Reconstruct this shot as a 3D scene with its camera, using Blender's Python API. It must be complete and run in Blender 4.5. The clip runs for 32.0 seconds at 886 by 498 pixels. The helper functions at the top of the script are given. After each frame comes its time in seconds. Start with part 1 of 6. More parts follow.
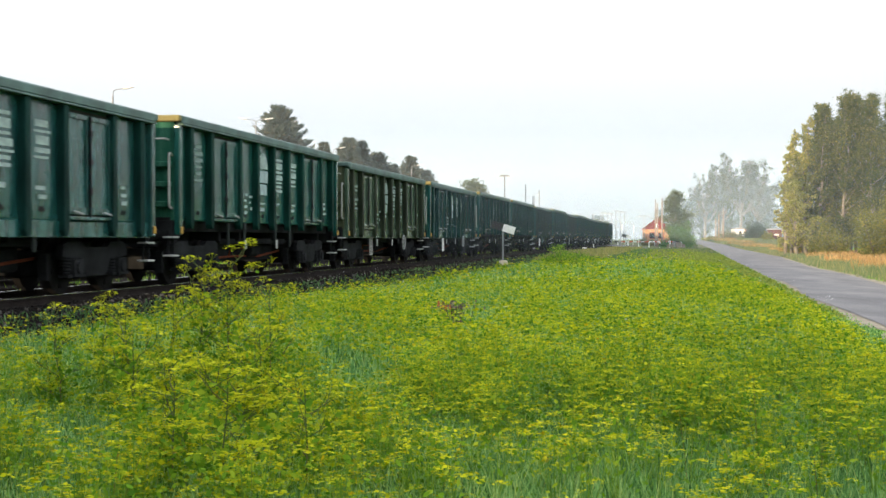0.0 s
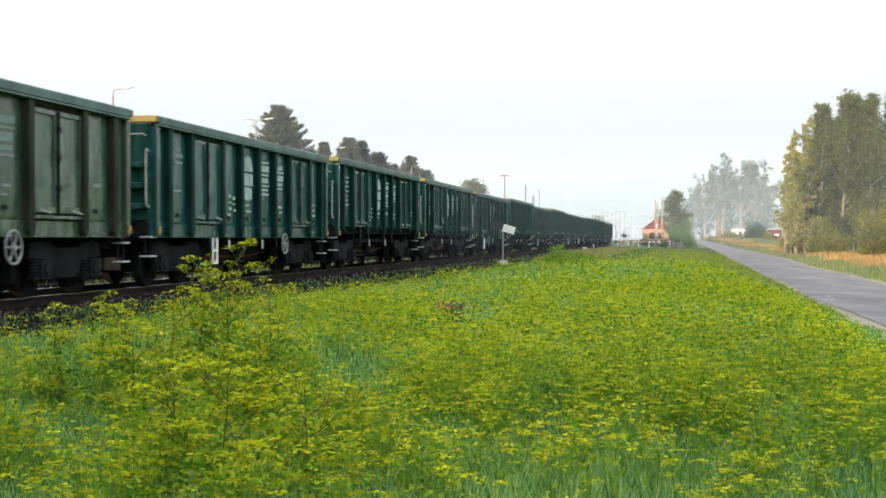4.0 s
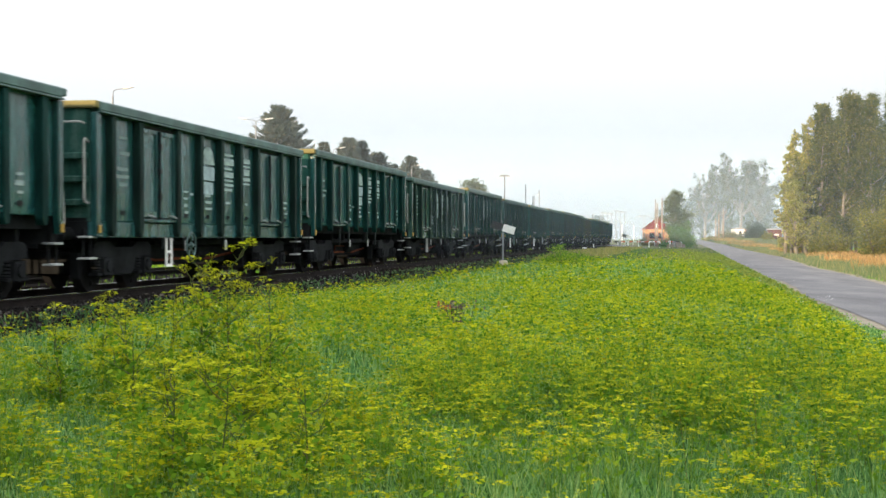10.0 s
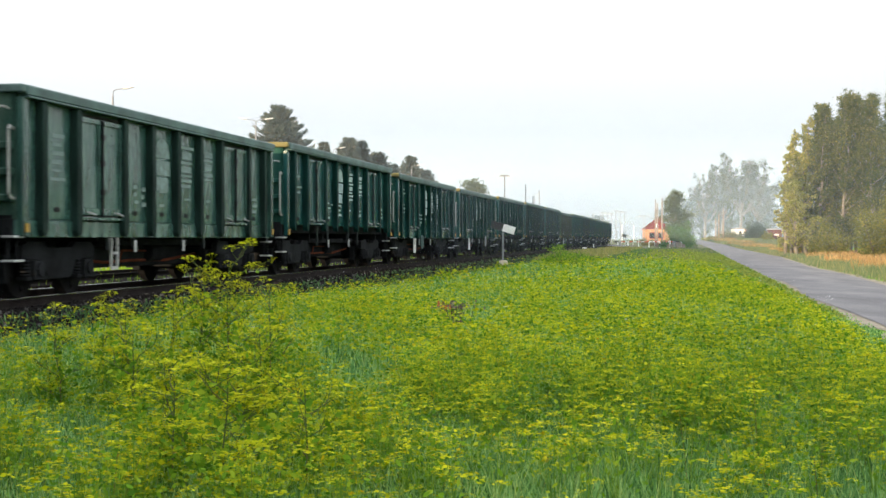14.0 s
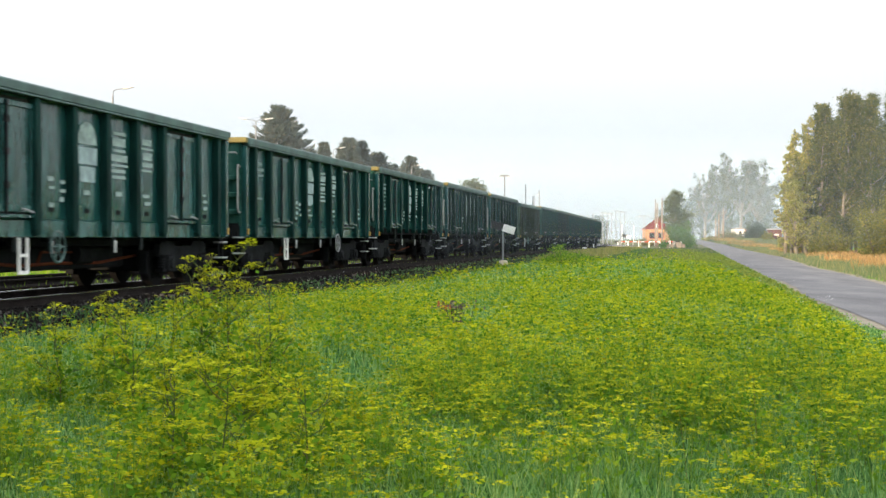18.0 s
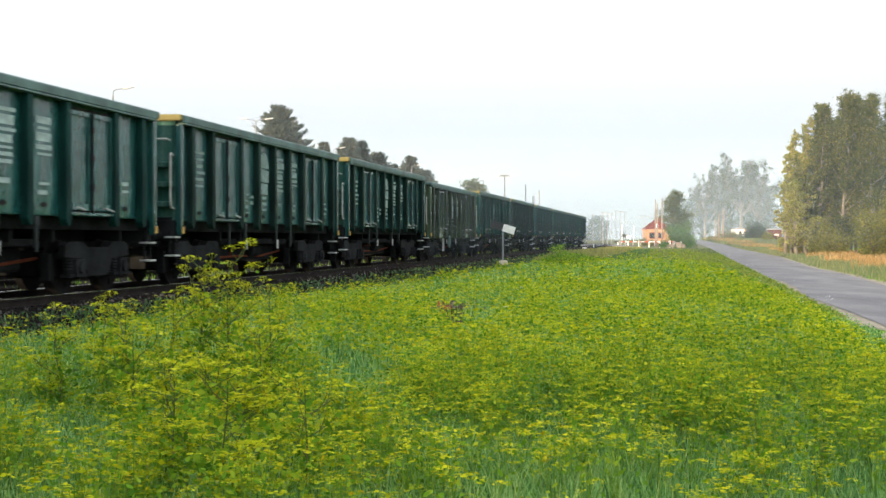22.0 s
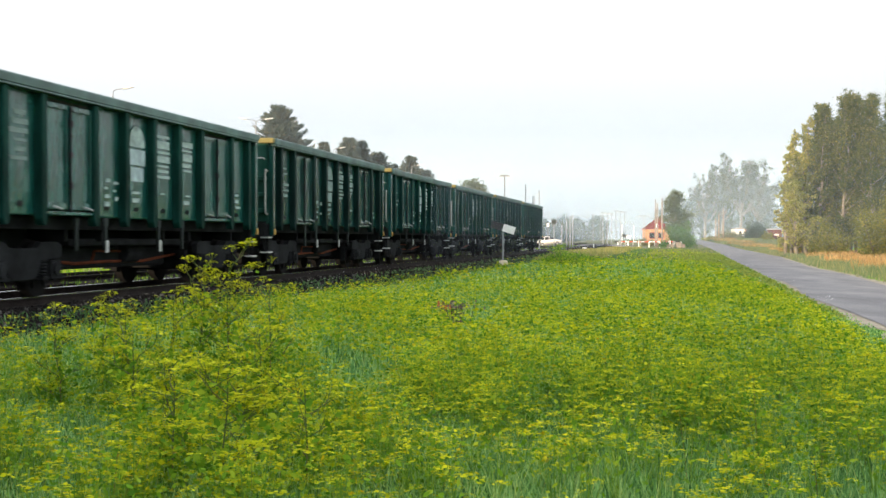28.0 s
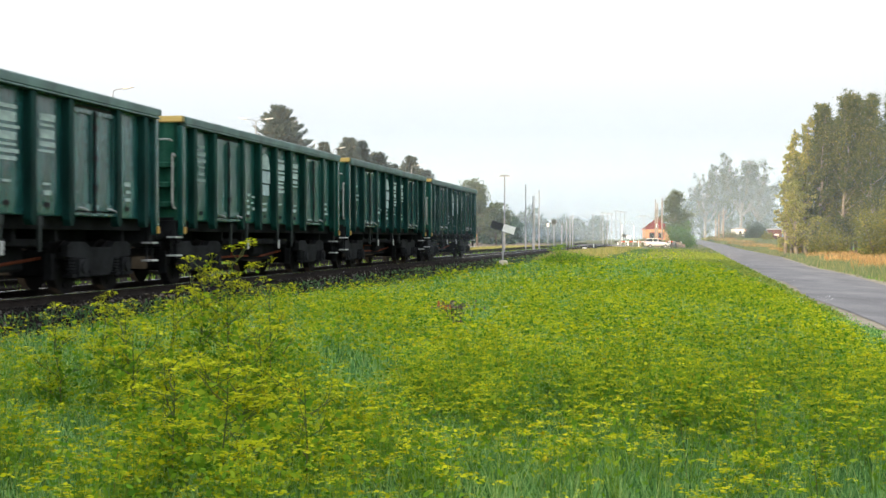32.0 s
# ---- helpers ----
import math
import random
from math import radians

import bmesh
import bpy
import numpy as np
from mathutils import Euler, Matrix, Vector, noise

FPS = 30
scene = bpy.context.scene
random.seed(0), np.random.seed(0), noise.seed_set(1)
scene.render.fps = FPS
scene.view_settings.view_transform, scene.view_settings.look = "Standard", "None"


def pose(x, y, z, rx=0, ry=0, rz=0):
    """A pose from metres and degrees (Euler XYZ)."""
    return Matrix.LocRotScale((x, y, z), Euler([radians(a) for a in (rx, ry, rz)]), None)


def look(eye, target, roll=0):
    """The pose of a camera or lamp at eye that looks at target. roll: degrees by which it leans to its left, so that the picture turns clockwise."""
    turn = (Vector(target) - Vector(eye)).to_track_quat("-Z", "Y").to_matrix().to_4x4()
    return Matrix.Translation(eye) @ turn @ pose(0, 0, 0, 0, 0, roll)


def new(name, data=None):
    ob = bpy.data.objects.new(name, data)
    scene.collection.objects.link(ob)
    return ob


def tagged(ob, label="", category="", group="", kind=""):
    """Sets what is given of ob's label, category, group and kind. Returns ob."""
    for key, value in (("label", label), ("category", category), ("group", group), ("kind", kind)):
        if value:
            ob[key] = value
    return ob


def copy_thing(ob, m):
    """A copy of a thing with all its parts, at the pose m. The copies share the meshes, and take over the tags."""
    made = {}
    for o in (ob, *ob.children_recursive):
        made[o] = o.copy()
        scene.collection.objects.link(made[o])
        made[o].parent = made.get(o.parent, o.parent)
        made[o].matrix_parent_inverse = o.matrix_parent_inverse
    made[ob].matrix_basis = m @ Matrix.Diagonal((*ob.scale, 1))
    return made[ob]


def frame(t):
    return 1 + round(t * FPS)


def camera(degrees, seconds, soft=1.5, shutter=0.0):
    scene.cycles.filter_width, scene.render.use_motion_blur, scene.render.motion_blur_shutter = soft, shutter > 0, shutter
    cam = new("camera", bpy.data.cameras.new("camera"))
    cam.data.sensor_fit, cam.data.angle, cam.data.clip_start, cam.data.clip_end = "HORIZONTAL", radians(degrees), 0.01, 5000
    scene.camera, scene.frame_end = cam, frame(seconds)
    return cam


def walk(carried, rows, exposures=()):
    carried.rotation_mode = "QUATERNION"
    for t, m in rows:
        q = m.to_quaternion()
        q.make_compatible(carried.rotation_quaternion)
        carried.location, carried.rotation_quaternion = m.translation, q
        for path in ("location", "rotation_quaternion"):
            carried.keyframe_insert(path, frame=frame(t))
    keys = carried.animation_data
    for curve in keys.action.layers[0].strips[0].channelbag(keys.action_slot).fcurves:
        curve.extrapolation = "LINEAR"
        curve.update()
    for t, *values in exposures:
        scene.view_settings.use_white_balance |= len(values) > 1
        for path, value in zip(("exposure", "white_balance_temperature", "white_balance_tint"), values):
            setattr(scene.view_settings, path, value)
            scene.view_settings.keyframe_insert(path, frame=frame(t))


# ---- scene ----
# World: x right, y ahead, z up; the field is z = 0, the rail heads lie at RAIL.
RAIL = 0.649
DEEP = 1.0606           # the plan below was paced 6 % short along y
cam = camera(37.51, 32.0, soft=1.5, shutter=0.4)
EYE = (0.0, 0.0, 1.6)
AIM = (0.0, 100.0, 0.802)
walk(cam, [(0, look(EYE, AIM)), (32, look(EYE, AIM))], exposures=[(0, 1.0), (32, 1.0)])

# ---------------------------------------------------------------- light
SUN_AZ, SUN_EL = radians(217), radians(6.5)      # azimuth from +y clockwise
world = bpy.data.worlds.new("sky")
scene.world = world
world.use_nodes = True
wn, wl = world.node_tree.nodes, world.node_tree.links
wn.clear()
sky = wn.new("ShaderNodeTexSky")
sky.sky_type = "NISHITA"
sky.sun_disc = False
sky.sun_elevation, sky.sun_rotation = SUN_EL, SUN_AZ
sky.air_density, sky.dust_density, sky.ozone_density = 1.0, 2.5, 1.5
# bright cloud veil, paler blue towards the horizon and brightest overhead
where, split, veil = wn.new("ShaderNodeTexCoord"), wn.new("ShaderNodeSeparateXYZ"), wn.new("ShaderNodeValToRGB")
wl.new(where.outputs["Generated"], split.inputs["Vector"])
wl.new(split.outputs["Z"], veil.inputs["Fac"])
veil.color_ramp.elements.new(0.5)
veil.color_ramp.elements.new(0.5)
veil.color_ramp.elements.new(0.5)
veil.color_ramp.elements.new(0.5)
for e, (at, col) in zip(veil.color_ramp.elements, ((0.0, (0.475, 0.47, 0.482)), (0.035, (0.440, 0.463, 0.489)), (0.08, (0.434, 0.468, 0.499)), (0.14, (0.54, 0.545, 0.55)), (0.4, (0.95, 0.97, 1.0)), (1.0, (1.42, 1.47, 1.52)))):
    e.position, e.color = at, (*col, 1)
gain = wn.new("ShaderNodeVectorMath")
gain.operation = "SCALE"
gain.inputs["Scale"].default_value = 10.0
wl.new(veil.outputs["Color"], gain.inputs[0])
pale = wn.new("ShaderNodeMix")
pale.data_type = "RGBA"
pale.inputs["Factor"].default_value = 0.97
wl.new(gain.outputs["Vector"], pale.inputs["B"])
bg = wn.new("ShaderNodeBackground")
bg.inputs["Strength"].default_value = 0.1
out = wn.new("ShaderNodeOutputWorld")
wl.new(sky.outputs["Color"], pale.inputs["A"])
wl.new(pale.outputs["Result"], bg.inputs["Color"])
wl.new(bg.outputs["Background"], out.inputs["Surface"])

sun_data = bpy.data.lights.new("sun", "SUN")
sun_data.energy, sun_data.angle, sun_data.color = 4.2, radians(0.8), (1.0, 0.75, 0.48)
sun = new("sun", sun_data)
to_sun = Vector((math.sin(SUN_AZ) * math.cos(SUN_EL), math.cos(SUN_AZ) * math.cos(SUN_EL), math.sin(SUN_EL)))
sun.matrix_world = look(to_sun * 300, (0, 0, 0))

# ---------------------------------------------------------------- materials
MATS = {}


def nodes_of(name):
    m = bpy.data.materials.new(name)
    m.use_nodes = True
    n, l = m.node_tree.nodes, m.node_tree.links
    MATS[name] = m
    return m, n, l, n["Principled BSDF"]


def ramp(n, l, fac, stops):
    r = n.new("ShaderNodeValToRGB")
    while len(r.color_ramp.elements) < len(stops):
        r.color_ramp.elements.new(0.5)
    for e, (p, c) in zip(r.color_ramp.elements, stops):
        e.position, e.color = p, (*c, 1)
    l.new(fac, r.inputs["Fac"])
    return r.outputs["Color"]


def noise_of(n, l, scale, detail=4, stretch=(1, 1, 1), coords="Object", rough=0.6):
    tc, mp, nz = n.new("ShaderNodeTexCoord"), n.new("ShaderNodeMapping"), n.new("ShaderNodeTexNoise")
    mp.inputs["Scale"].default_value = stretch
    l.new(tc.outputs[coords], mp.inputs["Vector"])
    l.new(mp.outputs["Vector"], nz.inputs["Vector"])
    nz.inputs["Scale"].default_value, nz.inputs["Detail"].default_value, nz.inputs["Roughness"].default_value = scale, detail, rough
    return nz.outputs["Fac"]


def mixed(n, l, fac, a, b, kind="MIX"):
    m = n.new("ShaderNodeMix")
    m.data_type, m.blend_type = "RGBA", kind
    for key, v in (("Factor", fac), ("A", a), ("B", b)):
        if hasattr(v, "links"):
            l.new(v, m.inputs[key])
        elif key == "Factor":
            m.inputs[key].default_value = v
        else:
            m.inputs[key].default_value = (*v, 1)
    return m.outputs["Result"]


def bump(n, l, b, height, strength, dist):
    bp = n.new("ShaderNodeBump")
    bp.inputs["Strength"].default_value, bp.inputs["Distance"].default_value = strength, dist
    l.new(height, bp.inputs["Height"])
    l.new(bp.outputs["Normal"], b.inputs["Normal"])


def plain(name, col, rough=0.7, metal=0.0, scale=6.0, vary=0.35, spec=0.4, relief=0.0):
    """Colour with two scales of stain and grain."""
    m, n, l, b = nodes_of(name)
    lo = tuple(c * (1 - vary) for c in col)
    hi = tuple(min(1, c * (1 + vary)) for c in col)
    big = ramp(n, l, noise_of(n, l, scale * 0.3), [(0.3, lo), (0.7, hi)])
    fine = ramp(n, l, noise_of(n, l, scale * 5), [(0.3, (0.8, 0.8, 0.8)), (0.7, (1.1, 1.1, 1.1))])
    l.new(mixed(n, l, 1.0, big, fine, "MULTIPLY"), b.inputs["Base Color"])
    b.inputs["Roughness"].default_value, b.inputs["Metallic"].default_value = rough, metal
    b.inputs["Specular IOR Level"].default_value = spec
    if relief:
        bump(n, l, b, noise_of(n, l, scale * 4), 0.6, relief)
    return m


def paint(name, col, chalk, rust, worn=0.2, gloss=0.42, rough=0.24):
    """Old wagon paint: chalked streaks, rust blooms, grime."""
    m, n, l, b = nodes_of(name)
    info = n.new("ShaderNodeObjectInfo")
    streak = noise_of(n, l, 3.2, 6, (1.0, 1.0, 0.22))
    # chalk streaks, their contrast deepened to paint in cloudy reflections of the sheets
    c = ramp(n, l, streak, [(0.32, tuple(v * 0.45 for v in col)), (0.5, col), (0.74, chalk)])
    blot = noise_of(n, l, 1.1, 5, (1, 1, 0.6))
    spots = ramp(n, l, blot, [(0.60, (0, 0, 0)), (0.74, (worn, worn, worn))])
    c = mixed(n, l, spots, c, rust)
    fine = ramp(n, l, noise_of(n, l, 26, 5), [(0.3, (0.72, 0.72, 0.72)), (0.7, (1.12, 1.12, 1.12))])
    c = mixed(n, l, 1.0, c, fine, "MULTIPLY")
    tone = ramp(n, l, info.outputs["Random"], [(0, (0.82, 0.84, 0.84)), (1, (1.12, 1.1, 1.1))])
    l.new(mixed(n, l, 1.0, c, tone, "MULTIPLY"), b.inputs["Base Color"])
    b.inputs["Roughness"].default_value = rough
    b.inputs["Specular IOR Level"].default_value = gloss
    bump(n, l, b, noise_of(n, l, 2.2, 4, (1, 1, 0.55)), 0.6, 0.05)
    return m


def leafy(name, stops, through_light=0.35, rough=0.6, gloss=0.2):
    """Leaves and blades: each island has its own tone; light passes through."""
    m, n, l, b = nodes_of(name)
    geo = n.new("ShaderNodeNewGeometry")
    c = ramp(n, l, geo.outputs["Random Per Island"], stops)
    patch = ramp(n, l, noise_of(n, l, 0.22, 3), [(0.35, (0.78, 0.85, 0.9)), (0.65, (1.15, 1.08, 1.0))])
    c = mixed(n, l, 1.0, c, patch, "MULTIPLY")
    l.new(c, b.inputs["Base Color"])
    b.inputs["Roughness"].default_value, b.inputs["Specular IOR Level"].default_value = rough, gloss
    tr, mx = n.new("ShaderNodeBsdfTranslucent"), n.new("ShaderNodeMixShader")
    l.new(c, tr.inputs["Color"])
    mx.inputs["Fac"].default_value = through_light
    l.new(b.outputs["BSDF"], mx.inputs[1])
    l.new(tr.outputs["BSDF"], mx.inputs[2])
    l.new(mx.outputs["Shader"], n["Material Output"].inputs["Surface"])
    return m


GREENS = {
    "bright": paint("paint_bright_green", (0.00702, 0.0625, 0.0521), (0.0312, 0.125, 0.112), (0.0156, 0.039, 0.031)),
    "mid": paint("paint_mid_green", (0.00968, 0.0602, 0.0573), (0.0416, 0.13, 0.13), (0.0148, 0.0395, 0.0338)),
    "dull": paint("paint_dull_green", (0.0134, 0.0629, 0.0625), (0.0549, 0.134, 0.138), (0.026, 0.0449, 0.0377)),
    "dark": paint("paint_dark_green", (0.00469, 0.041, 0.0355), (0.0218, 0.088, 0.0794), (0.0156, 0.0332, 0.0271)),
    "olive": paint("paint_olive", (0.0309, 0.0825, 0.0689), (0.105, 0.174, 0.146), (0.0543, 0.064, 0.0511)),
    "brown": paint("paint_olive_brown", (0.0424, 0.0778, 0.0527), (0.116, 0.162, 0.114), (0.0659, 0.0656, 0.0422)),
}
ENDS = {
    "bright": paint("end_paint_bright_green", (0.00918, 0.0637, 0.0415), (0.0408, 0.128, 0.0892), (0.0204, 0.0398, 0.0246), gloss=0.06, rough=0.65),
    "mid": paint("end_paint_mid_green", (0.0133, 0.0655, 0.0527), (0.0571, 0.142, 0.119), (0.0204, 0.0431, 0.0311), gloss=0.06, rough=0.65),
    "dull": paint("end_paint_dull_green", (0.0184, 0.0655, 0.0544), (0.0755, 0.14, 0.12), (0.0357, 0.0468, 0.0328), gloss=0.06, rough=0.65),
    "dark": paint("end_paint_dark_green", (0.00612, 0.0393, 0.0294), (0.0286, 0.0842, 0.0657), (0.0204, 0.0318, 0.0225), gloss=0.06, rough=0.65),
    "olive": paint("end_paint_olive", (0.0235, 0.058, 0.0453), (0.0798, 0.122, 0.0964), (0.0411, 0.0449, 0.0335), gloss=0.06, rough=0.65),
    "brown": paint("end_paint_olive_brown", (0.0475, 0.0641, 0.0369), (0.13, 0.132, 0.0793), (0.0739, 0.0539, 0.0295), gloss=0.06, rough=0.65),
}
# darker copies of the wagon paint: the ribs' shade is put into their colour
RIBS_SHADED = {
    "bright": paint("rib_shaded_bright_green", (0.00432, 0.0323, 0.026), (0.013, 0.0693, 0.0595), (0.00864, 0.0254, 0.0198), gloss=0.05, rough=0.6),
    "mid": paint("rib_shaded_mid_green", (0.0054, 0.0308, 0.0275), (0.0151, 0.0667, 0.0606), (0.00864, 0.0257, 0.0207), gloss=0.05, rough=0.6),
    "dull": paint("rib_shaded_dull_green", (0.00972, 0.0257, 0.022), (0.0238, 0.059, 0.0537), (0.013, 0.0257, 0.0207), gloss=0.05, rough=0.6),
    "dark": paint("rib_shaded_dark_green", (0.00432, 0.018, 0.0165), (0.0119, 0.0423, 0.0386), (0.00864, 0.018, 0.0151), gloss=0.05, rough=0.6),
    "olive": paint("rib_shaded_olive", (0.0112, 0.0269, 0.0227), (0.0298, 0.0577, 0.0521), (0.0149, 0.0257, 0.0214), gloss=0.05, rough=0.6),
    "brown": paint("rib_shaded_olive_brown", (0.0238, 0.0329, 0.0217), (0.0597, 0.0744, 0.0517), (0.0397, 0.0363, 0.0234), gloss=0.05, rough=0.6),
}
DOOR_GAP_SHADE = plain("door_gap_shade", (0.012, 0.013, 0.012), 0.9)
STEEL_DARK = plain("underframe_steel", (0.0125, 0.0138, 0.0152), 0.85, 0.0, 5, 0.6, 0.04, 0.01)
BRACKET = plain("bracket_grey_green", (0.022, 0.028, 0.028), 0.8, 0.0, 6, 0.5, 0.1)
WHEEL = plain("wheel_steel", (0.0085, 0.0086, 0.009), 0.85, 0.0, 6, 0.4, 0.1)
RIM_GREEN = plain("rim_green", (0.052, 0.10, 0.094), 0.6, 0, 4, 0.5)
# low sun on the wagons' end rims, put into the rim colour
RIM_SUNLIT = plain("rim_sunlit_yellow", (0.16, 0.14, 0.05), 0.8, 0, 5, 0.35)
MARK = plain("white_marking", (0.24, 0.32, 0.31), 0.7, 0, 14, 0.6)
MARK_FAINT = plain("worn_marking", (0.13, 0.19, 0.18), 0.7, 0, 14, 0.6)
PLATE_YELLOW = plain("plate_yellow", (0.30, 0.18, 0.025), 0.6)
PLATE_BLUE = plain("mark_pale_blue", (0.25, 0.34, 0.36), 0.5, 0, 10, 0.5)
LIGHT_GREY = plain("light_grey_paint", (0.30, 0.31, 0.30), 0.55)
RED_BROWN = plain("brake_orange", (0.095, 0.026, 0.011), 0.85, 0, 5, 0.5, 0.1)
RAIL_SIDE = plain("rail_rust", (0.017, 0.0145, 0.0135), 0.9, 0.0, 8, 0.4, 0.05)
RAIL_HEAD = plain("rail_polished", (0.5, 0.51, 0.53), 0.25, 1.0, 8, 0.2)
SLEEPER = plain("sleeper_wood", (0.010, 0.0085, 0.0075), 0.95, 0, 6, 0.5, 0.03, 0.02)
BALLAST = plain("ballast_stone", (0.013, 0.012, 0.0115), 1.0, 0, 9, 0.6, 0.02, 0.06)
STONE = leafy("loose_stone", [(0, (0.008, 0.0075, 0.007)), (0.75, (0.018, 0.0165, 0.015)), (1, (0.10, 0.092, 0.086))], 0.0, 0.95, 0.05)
POST_GREY = plain("post_grey", (0.21, 0.22, 0.23), 0.7, 0, 8, 0.3)
POLE_WARM = plain("pole_concrete_warm", (0.22, 0.19, 0.165), 0.85, 0, 6, 0.25)
POLE_WOOD = plain("pole_wood", (0.22, 0.165, 0.12), 0.9, 0, 6, 0.3)
WHITE_PAINT = plain("white_paint", (0.78, 0.78, 0.76), 0.6, 0, 6, 0.15)
BLACK_PAINT = plain("black_paint", (0.015, 0.017, 0.018), 0.6, 0, 6, 0.3)
RED_PAINT = plain("red_paint", (0.55, 0.06, 0.03), 0.5, 0, 6, 0.2)
ROOF_RED = plain("roof_red", (0.15, 0.02, 0.028), 0.65, 0, 3, 0.25)
WALL_YELLOW = plain("wall_ochre", (0.42, 0.235, 0.14), 0.85, 0, 3, 0.2)
WALL_WHITE = plain("wall_white", (0.60, 0.52, 0.45), 0.85, 0, 3, 0.1)
WALL_BRICK = plain("shed_red", (0.10, 0.035, 0.035), 0.9, 0, 3, 0.25)
ROOF_GREY = plain("roof_grey", (0.25, 0.26, 0.28), 0.8, 0, 3, 0.2)
GLASS = plain("dark_glass", (0.02, 0.025, 0.03), 0.08, 0, 3, 0.2, 0.6)
TYRE = plain("tyre", (0.02, 0.02, 0.02), 0.85)
CAR_PAINT = plain("car_silver", (0.62, 0.60, 0.56), 0.3, 0.2, 2, 0.05, 0.6)
LAMP_HEAD = plain("lamp_head", (0.6, 0.6, 0.58), 0.4, 0.2)
BARK = plain("bark", (0.11, 0.085, 0.065), 0.95, 0, 7, 0.45, 0.2, 0.03)
BARK_PALE = plain("bark_pale", (0.20, 0.175, 0.14), 0.9, 0, 6, 0.4, 0.2, 0.02)
# needle tones are lifted for haze; the brownish last stop paints low sun
CONIFER = leafy("conifer_needles", [(0, (0.06, 0.09, 0.085)), (0.6, (0.105, 0.14, 0.125)), (0.85, (0.15, 0.16, 0.135)), (1, (0.20, 0.175, 0.135))], 0.3)
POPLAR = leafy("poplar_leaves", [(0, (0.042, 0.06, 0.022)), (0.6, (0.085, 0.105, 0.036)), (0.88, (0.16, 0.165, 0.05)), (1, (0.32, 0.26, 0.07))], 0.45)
# poplars on the sunny left: low sunlight is put into the golden leaf colour
POPLAR_SUNLIT = leafy("poplar_leaves_sunlit", [(0, (0.11, 0.135, 0.04)), (0.5, (0.29, 0.295, 0.08)), (1, (0.56, 0.48, 0.15))], 0.5)
BUSH = leafy("bush_leaves", [(0, (0.07, 0.085, 0.018)), (0.6, (0.16, 0.165, 0.03)), (1, (0.31, 0.26, 0.05))], 0.5)
HOUSE_TREE = leafy("birch_leaves", [(0, (0.07, 0.095, 0.06)), (0.6, (0.115, 0.145, 0.085)), (1, (0.20, 0.215, 0.12))], 0.45)
DARK_BUSH = leafy("bush_blue_green", [(0, (0.03, 0.05, 0.045)), (0.6, (0.05, 0.08, 0.07)), (1, (0.09, 0.12, 0.09))], 0.3)
BUSH_DUSTY = leafy("bush_dusty", [(0, (0.09, 0.11, 0.07)), (0.6, (0.15, 0.165, 0.10)), (1, (0.24, 0.22, 0.13))], 0.35)
BUSH_GREEN = leafy("bush_green", [(0, (0.04, 0.09, 0.03)), (0.6, (0.08, 0.17, 0.055)), (1, (0.14, 0.23, 0.08))], 0.35)
ALDER = leafy("broadleaf_dark", [(0, (0.018, 0.048, 0.036)), (0.6, (0.036, 0.08, 0.058)), (1, (0.07, 0.115, 0.08))], 0.3)
MISTY = leafy("broadleaf_grey", [(0, (0.025, 0.042, 0.03)), (0.6, (0.048, 0.066, 0.042)), (1, (0.085, 0.10, 0.06))], 0.35)
GRASS = leafy("grass_blades", [(0, (0.04, 0.125, 0.034)), (0.5, (0.155, 0.32, 0.098)), (0.85, (0.29, 0.47, 0.165)), (1, (0.44, 0.53, 0.16))], 0.45, 0.6, 0.05)
WEED = leafy("weed_leaves", [(0, (0.058, 0.15, 0.012)), (0.6, (0.155, 0.295, 0.019)), (1, (0.34, 0.43, 0.032))], 0.5, 0.8, 0.04)
BLOOM = leafy("umbel_yellow", [(0, (0.34, 0.40, 0.010)), (0.5, (0.51, 0.54, 0.018)), (0.96, (0.63, 0.62, 0.026)), (1, (0.52, 0.36, 0.014))], 0.5, 0.8, 0.03)
BLOOM_OLD = leafy("umbel_fading", [(0, (0.21, 0.28, 0.006)), (0.5, (0.33, 0.38, 0.008)), (0.88, (0.44, 0.43, 0.010)), (1, (0.46, 0.29, 0.012))], 0.5, 0.8, 0.03)
STEM = leafy("parsnip_stem", [(0, (0.07, 0.11, 0.03)), (0.7, (0.11, 0.15, 0.04)), (1, (0.14, 0.09, 0.05))], 0.2)
STALK = leafy("weed_stalks", [(0, (0.13, 0.27, 0.03)), (0.95, (0.22, 0.37, 0.045)), (1, (0.17, 0.12, 0.05))], 0.4, 0.8, 0.05)
TURF = leafy("turf_blades", [(0, (0.12, 0.17, 0.025)), (0.6, (0.22, 0.27, 0.04)), (1, (0.34, 0.34, 0.07))], 0.4)
VERGE = leafy("verge_blades", [(0, (0.09, 0.13, 0.06)), (0.6, (0.155, 0.19, 0.095)), (1, (0.27, 0.25, 0.13))], 0.4)
DRY = leafy("dry_grass", [(0, (0.22, 0.13, 0.055)), (0.6, (0.36, 0.22, 0.09)), (1, (0.52, 0.35, 0.16))], 0.35)
STRAW = leafy("olive_straw", [(0, (0.17, 0.19, 0.05)), (0.6, (0.28, 0.27, 0.08)), (1, (0.40, 0.32, 0.12))], 0.4)
RUSTY = leafy("rusty_leaf", [(0, (0.32, 0.08, 0.03)), (1, (0.48, 0.15, 0.06))], 0.3)
TINY_WHITE = leafy("small_white_flowers", [(0, (0.5, 0.5, 0.5)), (1, (0.75, 0.72, 0.74))], 0.3)


